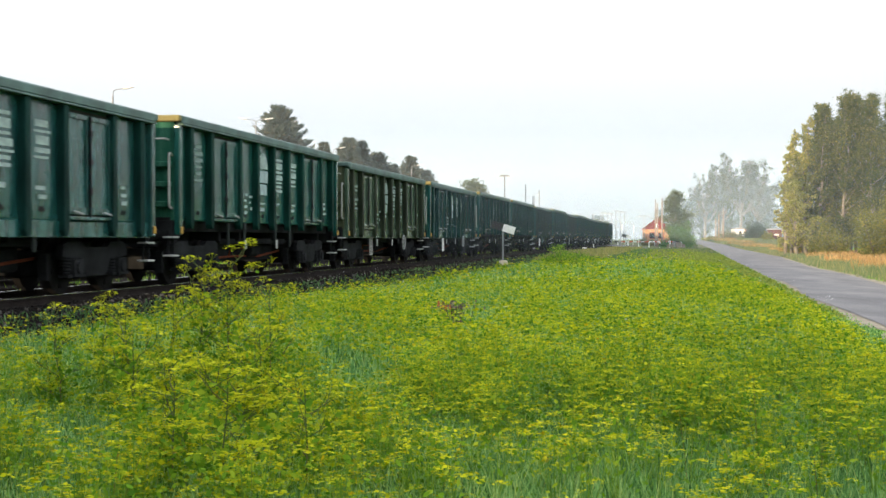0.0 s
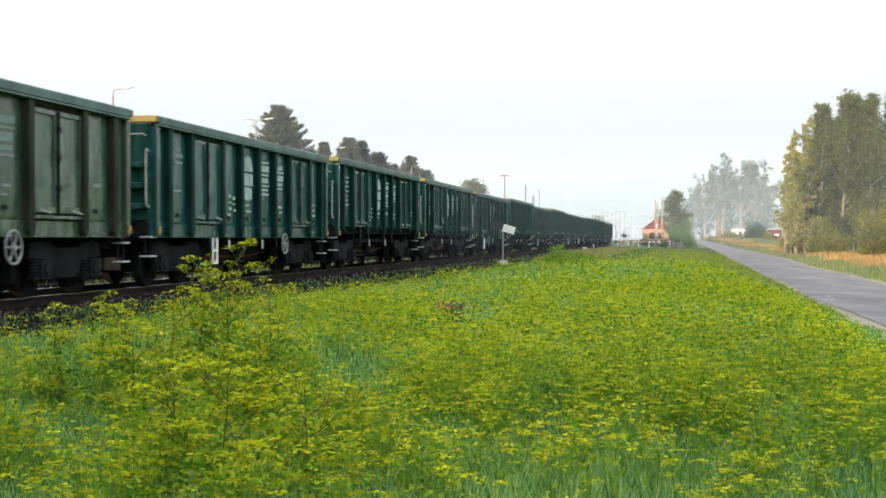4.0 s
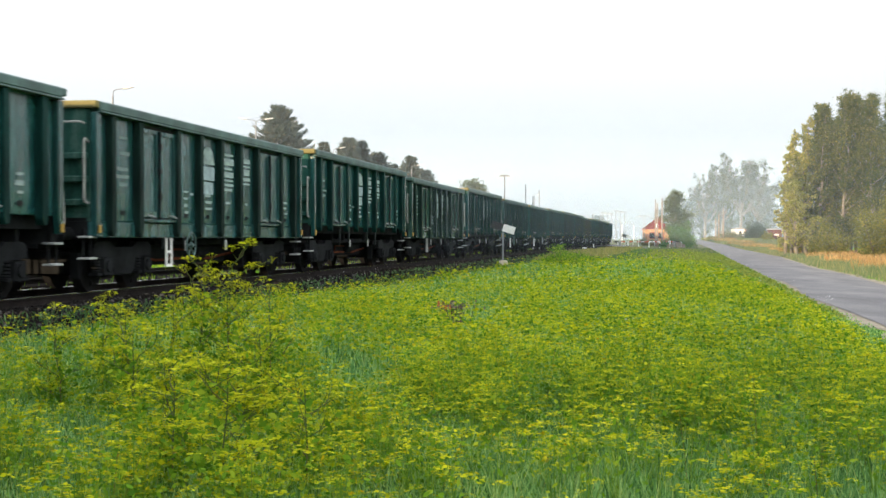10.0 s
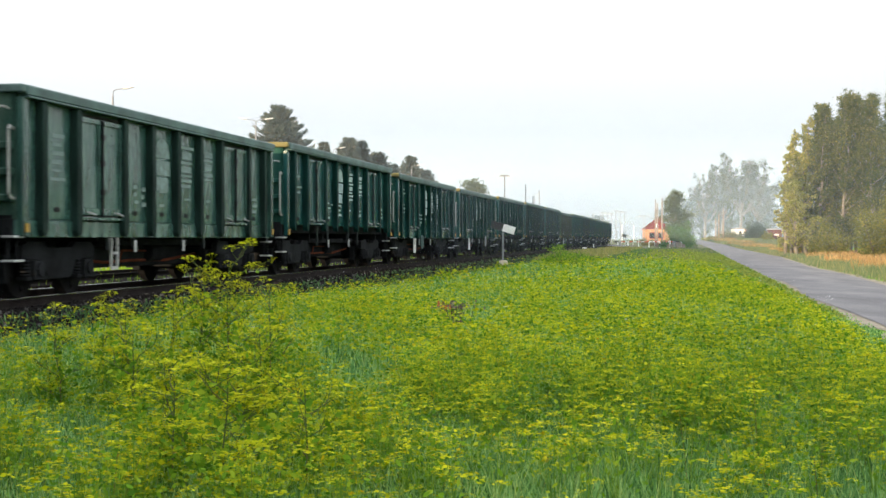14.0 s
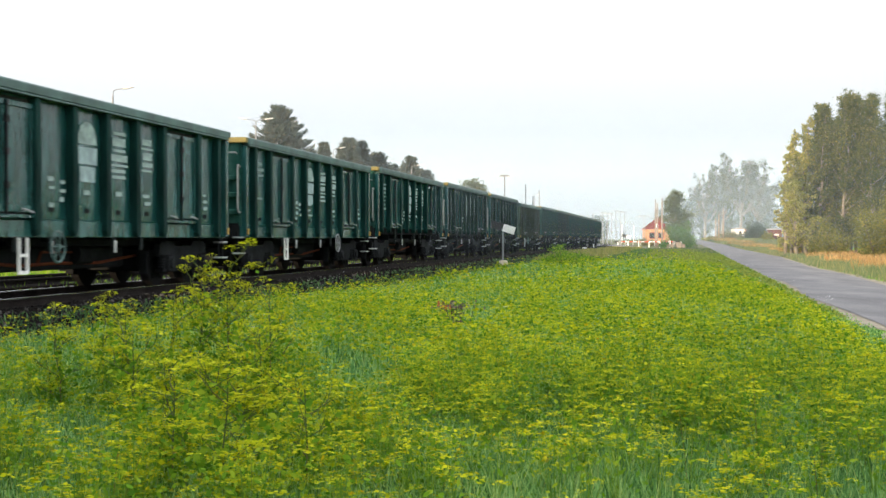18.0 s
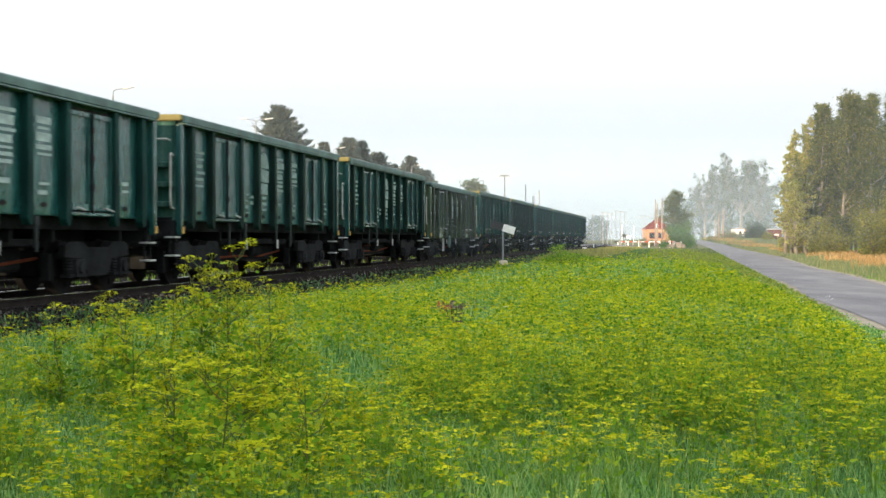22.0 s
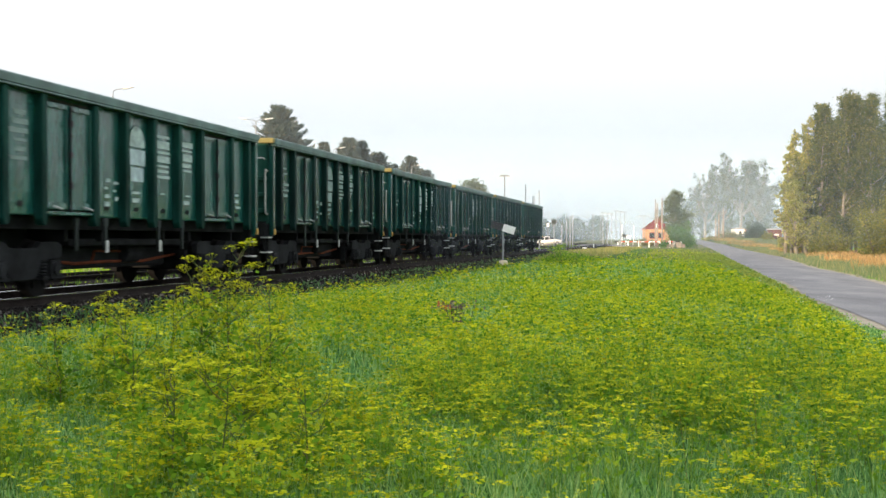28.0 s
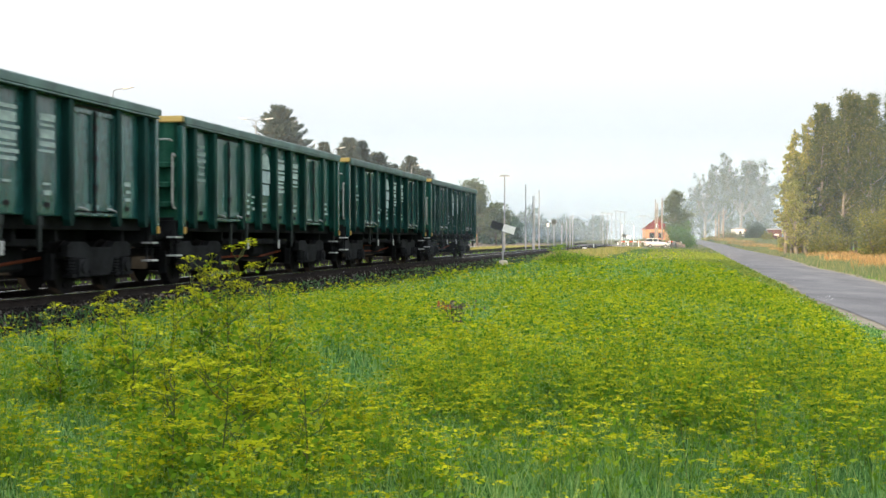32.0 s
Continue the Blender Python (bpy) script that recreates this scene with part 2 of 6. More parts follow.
def ground_material():
    m, n, l, b = nodes_of("field_soil_and_grass")
    c = ramp(n, l, noise_of(n, l, 0.12, 6), [(0.3, (0.08, 0.17, 0.03)), (0.5, (0.13, 0.23, 0.03)), (0.7, (0.18, 0.25, 0.03))])
    f = ramp(n, l, noise_of(n, l, 3.5, 6), [(0.3, (0.55, 0.6, 0.55)), (0.7, (1.2, 1.15, 1.0))])
    l.new(mixed(n, l, 1.0, c, f, "MULTIPLY"), b.inputs["Base Color"])
    b.inputs["Roughness"].default_value, b.inputs["Specular IOR Level"].default_value = 0.95, 0.1
    bump(n, l, b, noise_of(n, l, 5, 5), 1.0, 0.08)
    return m


def road_material():
    m, n, l, b = nodes_of("asphalt_worn")
    c = ramp(n, l, noise_of(n, l, 0.8, 6, (1, 0.25, 1)), [(0.3, (0.075, 0.071, 0.075)), (0.5, (0.112, 0.107, 0.111)), (0.68, (0.165, 0.157, 0.155))])
    f = ramp(n, l, noise_of(n, l, 40, 3), [(0.3, (0.75, 0.75, 0.75)), (0.7, (1.15, 1.15, 1.15))])
    l.new(mixed(n, l, 1.0, c, f, "MULTIPLY"), b.inputs["Base Color"])
    b.inputs["Roughness"].default_value, b.inputs["Specular IOR Level"].default_value = 0.8, 0.3
    bump(n, l, b, noise_of(n, l, 30, 3), 0.4, 0.02)
    return m


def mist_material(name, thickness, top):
    """Morning mist laid on a flat sheet: mostly clear, tinted pale blue; it thins out with height."""
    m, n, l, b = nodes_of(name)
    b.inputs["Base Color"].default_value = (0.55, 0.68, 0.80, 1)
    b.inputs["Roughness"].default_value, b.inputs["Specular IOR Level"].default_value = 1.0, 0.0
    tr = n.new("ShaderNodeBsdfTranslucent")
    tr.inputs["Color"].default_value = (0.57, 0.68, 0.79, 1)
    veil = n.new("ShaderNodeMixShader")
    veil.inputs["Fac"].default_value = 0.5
    l.new(b.outputs["BSDF"], veil.inputs[1])
    l.new(tr.outputs["BSDF"], veil.inputs[2])
    clear, mx = n.new("ShaderNodeBsdfTransparent"), n.new("ShaderNodeMixShader")
    tc, xyz = n.new("ShaderNodeTexCoord"), n.new("ShaderNodeSeparateXYZ")
    l.new(tc.outputs["Object"], xyz.inputs["Vector"])
    rise, fall = n.new("ShaderNodeMapRange"), n.new("ShaderNodeMapRange")
    rise.interpolation_type = fall.interpolation_type = "SMOOTHSTEP"
    for node, a, c, va, vc in ((rise, 0.0, 2.0, 0.0, thickness), (fall, 3.0, top, 1.0, 0.0)):
        for key, v in zip(("From Min", "From Max", "To Min", "To Max"), (a, c, va, vc)):
            node.inputs[key].default_value = v
        l.new(xyz.outputs["Z"], node.inputs["Value"])
    mul = n.new("ShaderNodeMath")
    mul.operation = "MULTIPLY"
    l.new(rise.outputs["Result"], mul.inputs[0])
    l.new(fall.outputs["Result"], mul.inputs[1])
    wisp = n.new("ShaderNodeMath")
    wisp.operation = "MULTIPLY"
    l.new(mul.outputs["Value"], wisp.inputs[0])
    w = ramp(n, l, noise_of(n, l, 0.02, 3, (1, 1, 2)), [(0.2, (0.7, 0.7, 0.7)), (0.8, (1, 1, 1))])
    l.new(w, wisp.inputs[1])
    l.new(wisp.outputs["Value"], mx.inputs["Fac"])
    l.new(clear.outputs["BSDF"], mx.inputs[1])
    l.new(veil.outputs["Shader"], mx.inputs[2])
    l.new(mx.outputs["Shader"], n["Material Output"].inputs["Surface"])
    return m


# ---------------------------------------------------------------- mesh helpers
def box(bm, x0, x1, y0, y1, z0, z1):
    vs = [bm.verts.new(p) for p in ((x0, y0, z0), (x1, y0, z0), (x1, y1, z0), (x0, y1, z0),
                                    (x0, y0, z1), (x1, y0, z1), (x1, y1, z1), (x0, y1, z1))]
    for f in ((0, 3, 2, 1), (4, 5, 6, 7), (0, 1, 5, 4), (1, 2, 6, 5), (2, 3, 7, 6), (3, 0, 4, 7)):
        bm.faces.new([vs[i] for i in f])


def boxes(*specs):
    bm = bmesh.new()
    for s in specs:
        box(bm, *s)
    return bm


def bevelled(bm, w=0.012, seg=1):
    bmesh.ops.bevel(bm, geom=list(bm.edges), offset=w, segments=seg, affect="EDGES", clamp_overlap=True)
    return bm


def tube(bm, a, b, r0, r1=None, sides=8, caps=True):
    a, b = Vector(a), Vector(b)
    r1 = r0 if r1 is None else r1
    q = (b - a).to_track_quat("Z", "Y")
    rings = []
    for p, r in ((a, r0), (b, r1)):
        rings.append([bm.verts.new(p + q @ Vector((r * math.cos(t), r * math.sin(t), 0))) for t in (2 * math.pi * i / sides for i in range(sides))])
    for i in range(sides):
        j = (i + 1) % sides
        bm.faces.new((rings[0][i], rings[0][j], rings[1][j], rings[1][i]))
    if caps:
        bm.faces.new(rings[0][::-1])
        bm.faces.new(rings[1])


def pipe(bm, pts, r, sides=6):
    for a, b in zip(pts, pts[1:]):
        tube(bm, a, b, r, r, sides)


def prism(bm, outline, y0, y1):
    """Extrude an outline in x and z along y."""
    a = [bm.verts.new((x, y0, z)) for x, z in outline]
    b = [bm.verts.new((x, y1, z)) for x, z in outline]
    bm.faces.new(a)
    bm.faces.new(b[::-1])
    k = len(outline)
    for i in range(k):
        bm.faces.new((a[i], b[i], b[(i + 1) % k], a[(i + 1) % k]))
    bmesh.ops.recalc_face_normals(bm, faces=list(bm.faces))


def mesh_of(bm, name, material, smooth=False):
    me = bpy.data.meshes.new(name)
    bm.to_mesh(me)
    bm.free()
    me.materials.append(material)
    if smooth:
        for p in me.polygons:
            p.use_smooth = True
    return me


def part(name, bm, material, parent, label="", smooth=False, at=None):
    me = bm if isinstance(bm, bpy.types.Mesh) else mesh_of(bm, name, material, smooth)
    ob = new(name, me)
    ob.parent = parent
    if at is not None:
        ob.matrix_basis = at
    return tagged(ob, label)


def thing(name, label, category, m=None, group="", kind=""):
    ob = new(name)
    ob.empty_display_size = 0.3
    if m is not None:
        ob.matrix_basis = m
    return tagged(ob, label, category, group, kind)


def solid(name, bm, material, label, category, m=None, group="", kind="", smooth=False):
    ob = new(name, mesh_of(bm, name, material, smooth))
    if m is not None:
        ob.matrix_basis = m
    return tagged(ob, label, category, group, kind)


def mesh_np(name, verts, faces, material):
    """A mesh from arrays: verts (n, 3), faces (m, k) with k corners each."""
    verts, faces = np.asarray(verts, np.float32), np.asarray(faces, np.int32)
    me = bpy.data.meshes.new(name)
    me.vertices.add(len(verts))
    me.vertices.foreach_set("co", verts.ravel())
    me.loops.add(faces.size)
    me.loops.foreach_set("vertex_index", faces.ravel())
    me.polygons.add(len(faces))
    me.polygons.foreach_set("loop_start", np.arange(0, faces.size, faces.shape[1], dtype=np.int32))
    me.update(calc_edges=True)
    me.materials.append(material)
    return me


def unit(rng, n):
    v = rng.normal(size=(n, 3))
    return v / np.linalg.norm(v, axis=1, keepdims=True)


def leaf_cards(rng, centres, size, flat=0.0):
    """One small four-cornered leaf at each centre, turned at random; flat > 0 lays them level."""
    n = len(centres)
    a, b = unit(rng, n), unit(rng, n)
    if flat:
        a[:, 2] *= 1 - flat
        b[:, 2] *= 1 - flat
    a /= np.linalg.norm(a, axis=1, keepdims=True)
    b -= a * np.sum(a * b, axis=1, keepdims=True)
    b /= np.linalg.norm(b, axis=1, keepdims=True) + 1e-6
    s = (np.asarray(size) * rng.uniform(0.6, 1.3, n))[:, None]
    c = np.asarray(centres)
    v = np.stack([c - a * s, c - b * s * 0.55, c + a * s, c + b * s * 0.55], 1).reshape(-1, 3)
    return v, np.arange(4 * n).reshape(-1, 4)


# ---------------------------------------------------------------- the track's line
BEND = (0.00012, 0.0001, 0.00008, 0.00001, -0.00004, -0.00004, -0.00002, 0.0)   # curvature every 30 m


def lay_line():
    s = np.arange(-330.0, 760.0, 0.5)
    k = np.interp(s, np.arange(8) * 30.0, BEND)
    k[s < -20] = 0.0
    k[s > 186] = 0.0
    k[(s > 186) & (s < 206)] = -0.0028
    h = np.cumsum(k) * 0.5
    h += 0.16871 - np.interp(0, s, h)
    x, y = np.cumsum(np.sin(h)) * 0.5, np.cumsum(np.cos(h)) * 0.5
    x += -5.599 - np.interp(0, s, x) - 1.42 * math.cos(0.1687)
    y += 24.166 - np.interp(0, s, y) + 1.42 * math.sin(0.1687)
    return s, x, y, h


LINE = lay_line()


def on_line(s, side=0.0):
    """Place and heading on the track at s metres; side is metres to its right."""
    x, y, h = (np.interp(s, LINE[0], LINE[i]) for i in (1, 2, 3))
    return x + side * np.cos(h), y - side * np.sin(h), h


def travelled(t):
    """Metres rolled by the train since the start; its pace wavers a little."""
    u = t / 16 - 1
    return 7.112 * t + 0.02394 * t * t - (0.35 + 0.336 * u - 0.177 * u ** 2 - 0.557 * u ** 3 + 0.387 * u ** 4)


def sweep(bm, profile, s_values, z=0.0, closed=True):
    """Carry a cross-section (side, height) along the track."""
    rings = []
    for s in s_values:
        ring = []
        for side, height in profile:
            x, y, _ = on_line(s, side)
            ring.append(bm.verts.new((x, y, z + height)))
        rings.append(ring)
    k = len(profile)
    for a, b in zip(rings, rings[1:]):
        for i in range(k if closed else k - 1):
            j = (i + 1) % k
            bm.faces.new((a[i], b[i], b[j], a[j]))
    bmesh.ops.recalc_face_normals(bm, faces=list(bm.faces))


# ---------------------------------------------------------------- ground, track, road
def eased(v, a, b):
    u = min(1.0, max(0.0, (v - a) / (b - a)))
    return u * u * (3 - 2 * u)


def swell(y):
    """Beyond the crossing the land lifts a little."""
    return 1.25 * eased(y, 216, 300)


def bend(y):
    return -5.0 * eased(y, 225, 300)


def build_ground():
    g = boxes((-1500, 1500, -400, 3000, -0.5, 0.0))
    solid("ground", g, ground_material(), "rough green meadow ground beside the railway", "ground", kind="structure")
    rd = bmesh.new()
    ys = [-60 + 6 * i for i in range(90)]
    left = [rd.verts.new((3.3 + bend(y) + 0.1886 * y + 0.18 * math.sin(y * 0.31) + 0.1 * math.sin(y * 1.1), y, 0.02 + swell(y))) for y in ys]
    mid = [rd.verts.new((5.1 + bend(y) + 0.1886 * y, y, 0.06 + swell(y))) for y in ys]
    right = [rd.verts.new((6.9 + bend(y) + 0.1886 * y + 1.0 * min(1, max(0, (y - 75) / 35)) + 0.12 * math.sin(y * 0.23 + 1), y, 0.02 + swell(y))) for y in ys]
    for i in range(len(ys) - 1):
        rd.faces.new((left[i], mid[i], mid[i + 1], left[i + 1]))
        rd.faces.new((mid[i], right[i], right[i + 1], mid[i + 1]))
    solid("road", rd, road_material(), "worn grey asphalt country road with crumbling edges", "road", kind="structure", smooth=True)

    rise = bmesh.new()
    grid = [[rise.verts.new((x, y, (swell(y) * eased(x, 26, 46) * (1 - eased(x, 120, 160)) - 0.01) * (1 - eased(y, 470, 500)) - 0.005)) for x in range(24, 170, 6)] for y in ys if y > 200]
    for a, b in zip(grid, grid[1:]):
        for i in range(len(a) - 1):
            rise.faces.new((a[i], a[i + 1], b[i + 1], b[i]))
    solid("rising_ground", rise, plain("far_verge_soil", (0.10, 0.105, 0.058), 0.95, 0, 0.5, 0.4, 0.1, 0.05), "gently rising grassy land beyond the crossing", "ground", kind="structure", smooth=True)

    sh = bmesh.new()
    a = [sh.verts.new((3.15 + 0.1886 * y + 0.16 * math.sin(y * 0.9) + 0.12 * math.sin(y * 2.3), y, 0.006)) for y in [0.75 * i for i in range(160)]]
    b = [sh.verts.new((4.1 + 0.1886 * v.co.y, v.co.y, 0.012)) for v in a]
    for i in range(len(a) - 1):
        sh.faces.new((a[i], b[i], b[i + 1], a[i + 1]))
    a = [sh.verts.new((6.75 + 0.1886 * y + min(1, max(0, (y - 75) / 35)) + 0.12 * math.sin(y * 0.23 + 1), y, 0.03)) for y in [0.75 * i for i in range(220)]]
    b = [sh.verts.new((v.co.x + 0.42 + 0.14 * math.sin(v.co.y * 0.7) + 0.1 * math.sin(v.co.y * 1.9), v.co.y, 0.024)) for v in a]
    for i in range(len(a) - 1):
        sh.faces.new((a[i], b[i], b[i + 1], a[i + 1]))
    solid("sand_shoulder", sh, plain("pale_sand", (0.22, 0.19, 0.14), 0.95, 0, 3, 0.3, 0.2, 0.02), "pale sandy shoulder of the road", "shoulder", kind="structure")

    yd = bmesh.new()
    rows = []
    for s in [-48 + 8 * i for i in range(71)]:
        rows.append([yd.verts.new((*on_line(s, d)[:2], z)) for d, z in ((-60.0, 0.02), (-40.0, 0.12), (-20.0, 0.2), (-9.0, 0.05))])
    for a, b in zip(rows, rows[1:]):
        for j in range(3):
            yd.faces.new((a[j], a[j + 1], b[j + 1], b[j]))
    bmesh.ops.recalc_face_normals(yd, faces=list(yd.faces))
    solid("station_yard", yd, plain("yard_cinder", (0.15, 0.125, 0.10), 0.95, 0, 0.6, 0.45, 0.1, 0.05), "brown cinder yard with weeds behind the tracks", "yard", kind="structure")

    # two long cracks mended with tar
    for x, y, lx in ((2.2, 25.5, 0.8), (1.4, 28.0, 0.6), (2.6, 22.6, 0.7)):
        pm = bmesh.new()
        up, low_ = [], []
        for i in range(9):
            u = -lx + 2 * lx * i / 8
            w = 0.035 * math.sin(math.pi * (i + 0.3) / 8.6) + 0.006
            c = 0.06 * math.sin(3.1 * u + y)
            up.append(pm.verts.new((u, c + w, 0)))
            low_.append(pm.verts.new((u, c - w, 0)))
        for i in range(8):
            pm.faces.new((low_[i], low_[i + 1], up[i + 1], up[i]))
        solid("road_crack", pm, plain("tar_seam", (0.06, 0.057, 0.053), 0.85, 0, 6, 0.3), "dark tar seam in the worn road", "road crack", pose(3.3 + 0.1886 * y + x, y, 0.066 - 0.022 * abs(x - 1.8), 0, math.degrees(0.022) * (1 if x > 1.8 else -1), 0), kind="structure")


def build_track():
    near = [-60 + 1.5 * i for i in range(190)]
    far = list(range(225, 740, 15))
    bed = [(-9.5, 0.0), (-8.0, 0.40), (-3.0, 0.42), (-1.75, 0.475), (1.72, 0.475), (2.25, 0.15), (2.65, 0.0)]
    bm = bmesh.new()
    sweep(bm, bed, [-320, -200, -120] + near + far, closed=False)
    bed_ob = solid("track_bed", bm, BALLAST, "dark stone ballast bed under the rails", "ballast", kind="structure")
    for which, shift in (("main", 0.0), ("second", -4.7)):
        for side in (-0.7535, 0.7535):
            foot = [(shift + side + a, b) for a, b in ((-0.07, -0.16), (0.07, -0.16), (0.02, -0.13), (0.02, -0.05), (0.036, -0.042), (0.036, -0.011), (-0.036, -0.011), (-0.036, -0.042), (-0.02, -0.05), (-0.02, -0.13))]
            head = [(shift + side + a, b) for a, b in ((-0.034, -0.011), (0.034, -0.011), (0.034, -0.006), (0.024, 0.0), (-0.024, 0.0), (-0.034, -0.006))]
            rail = thing("rail", "steel rail with rusty web and polished head", "rail", kind="structure")
            for nm, prof, mat in (("web_and_foot", foot, RAIL_SIDE), ("railhead", head, RAIL_HEAD if which == "main" else RAIL_SIDE)):
                bm = bmesh.new()
                sweep(bm, prof, [-320, -200, -120] + near + far, RAIL)
                part(nm, bm, mat, rail)
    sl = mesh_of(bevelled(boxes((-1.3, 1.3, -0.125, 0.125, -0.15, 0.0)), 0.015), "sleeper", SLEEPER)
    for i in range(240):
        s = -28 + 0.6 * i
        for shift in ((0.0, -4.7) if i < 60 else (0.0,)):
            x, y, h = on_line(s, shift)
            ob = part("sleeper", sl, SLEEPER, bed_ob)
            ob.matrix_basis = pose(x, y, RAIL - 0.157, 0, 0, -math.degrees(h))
    # loose stones on the shoulder
    rng = np.random.default_rng(3)
    n = 9000
    s = -14 + 95 * rng.random(n) ** 1.5
    side = rng.uniform(0.85, 2.65, n)
    x, y, h = on_line(s, side)
    z = np.interp(side, [1.25, 1.72, 2.25, 2.65], [0.475, 0.475, 0.15, 0.0])
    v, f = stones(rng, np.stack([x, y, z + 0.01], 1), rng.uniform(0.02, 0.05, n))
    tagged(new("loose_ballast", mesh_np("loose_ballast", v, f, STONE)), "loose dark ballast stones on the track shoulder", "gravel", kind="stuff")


def stones(rng, c, r):
    base = np.array([(1, 0, 0), (0, 1, 0), (-1, 0, 0), (0, -1, 0), (0, 0, 1), (0, 0, -1)], float)
    n = len(c)
    j = base[None] * rng.uniform(0.6, 1.3, (n, 6, 1)) + rng.normal(0, 0.15, (n, 6, 3))
    v = (c[:, None, :] + j * r[:, None, None]).reshape(-1, 3)
    tri = np.array([(0, 1, 4), (1, 2, 4), (2, 3, 4), (3, 0, 4), (1, 0, 5), (2, 1, 5), (3, 2, 5), (0, 3, 5)])
    return v, (np.arange(n)[:, None, None] * 6 + tri[None]).reshape(-1, 3)


build_ground()
build_track()


# ---------------------------------------------------------------- wagons
STEP_WHITE = plain("step_white", (0.36, 0.38, 0.38), 0.6)
POSTS = (0.0, 1.3, 2.6, 4.5, 5.72)       # upright ribs from the middle outwards, both ways
WALL, RIB, HALF = 1.28, 1.425, 6.4


def wheelset_mesh():
    bm = bmesh.new()
    for s in (-1, 1):
        y = 0.75 * s
        tube(bm, (0, y - 0.065, 0), (0, y + 0.065, 0), 0.46, 0.46, 28)
        tube(bm, (0, y - 0.09 * s, 0), (0, y - 0.065 * s, 0), 0.49, 0.475, 28)
        tube(bm, (0, y, 0), (0, y + 0.085 * s, 0), 0.14, 0.13, 12)
        for a in range(5):
            t = a * 2 * math.pi / 5
            tube(bm, (0.2 * math.cos(t), y, 0.2 * math.sin(t)), (0.36 * math.cos(t), y + 0.069 * s, 0.36 * math.sin(t)), 0.05, 0.045, 6)
    tube(bm, (0, -1.0, 0), (0, 1.0, 0), 0.085, 0.085, 10)
    return mesh_of(bm, "wheelset", WHEEL, False)


def bogie_mesh():
    bm = bmesh.new()
    for s in (-1, 1):
        y = 1.0 * s
        side = [(-1.32, 0.64), (-1.3, 0.84), (-1.15, 0.9), (-0.6, 0.9), (-0.45, 0.8), (0.45, 0.8), (0.6, 0.9), (1.15, 0.9), (1.3, 0.84), (1.32, 0.64),
                (0.58, 0.6), (0.46, 0.36), (0.36, 0.3), (-0.36, 0.3), (-0.46, 0.36), (-0.58, 0.6)]
        b2 = bmesh.new()
        prism(b2, side, y - 0.06, y + 0.06)
        me = bpy.data.meshes.new("tmp")
        b2.to_mesh(me)
        b2.free()
        bm.from_mesh(me)
        bpy.data.meshes.remove(me)
        for x in (-0.9, 0.9):
            box(bm, x - 0.17, x + 0.17, y - 0.1 + 0.06 * s, y + 0.1 + 0.06 * s, 0.30, 0.60)
            tube(bm, (x, y + 0.1 * s, 0.46), (x, y + 0.2 * s, 0.46), 0.12, 0.11, 12)
            for dx in (-0.26, 0.26):
                for k in range(5):
                    tube(bm, (x + dx, y + 0.03 * s, 0.36 + 0.055 * k), (x + dx, y + 0.03 * s, 0.39 + 0.055 * k), 0.085, 0.085, 10)
                box(bm, x + dx - 0.1, x + dx + 0.1, y - 0.09 + 0.03 * s, y + 0.09 + 0.03 * s, 0.29, 0.345)
            for dx in (-0.55, 0.55):
                box(bm, x + dx - 0.035, x + dx + 0.035, 0.7 * s, 0.86 * s, 0.25, 0.7)
    box(bm, -0.4, 0.4, -0.94, 0.94, 0.27, 0.72)
    # added block fills the bogie so that it looks as dark as deep shade
    box(bm, -1.1, 1.1, -0.6, 0.6, 0.32, 0.74)
    box(bm, -1.24, -1.12, -1.0, 1.0, 0.60, 0.72)
    box(bm, 1.12, 1.24, -1.0, 1.0, 0.60, 0.72)
    tube(bm, (0, 0, 0.72), (0, 0, 0.9), 0.3, 0.3, 14)
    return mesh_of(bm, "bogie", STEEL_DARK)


WHEELSET, BOGIE = wheelset_mesh(), bogie_mesh()


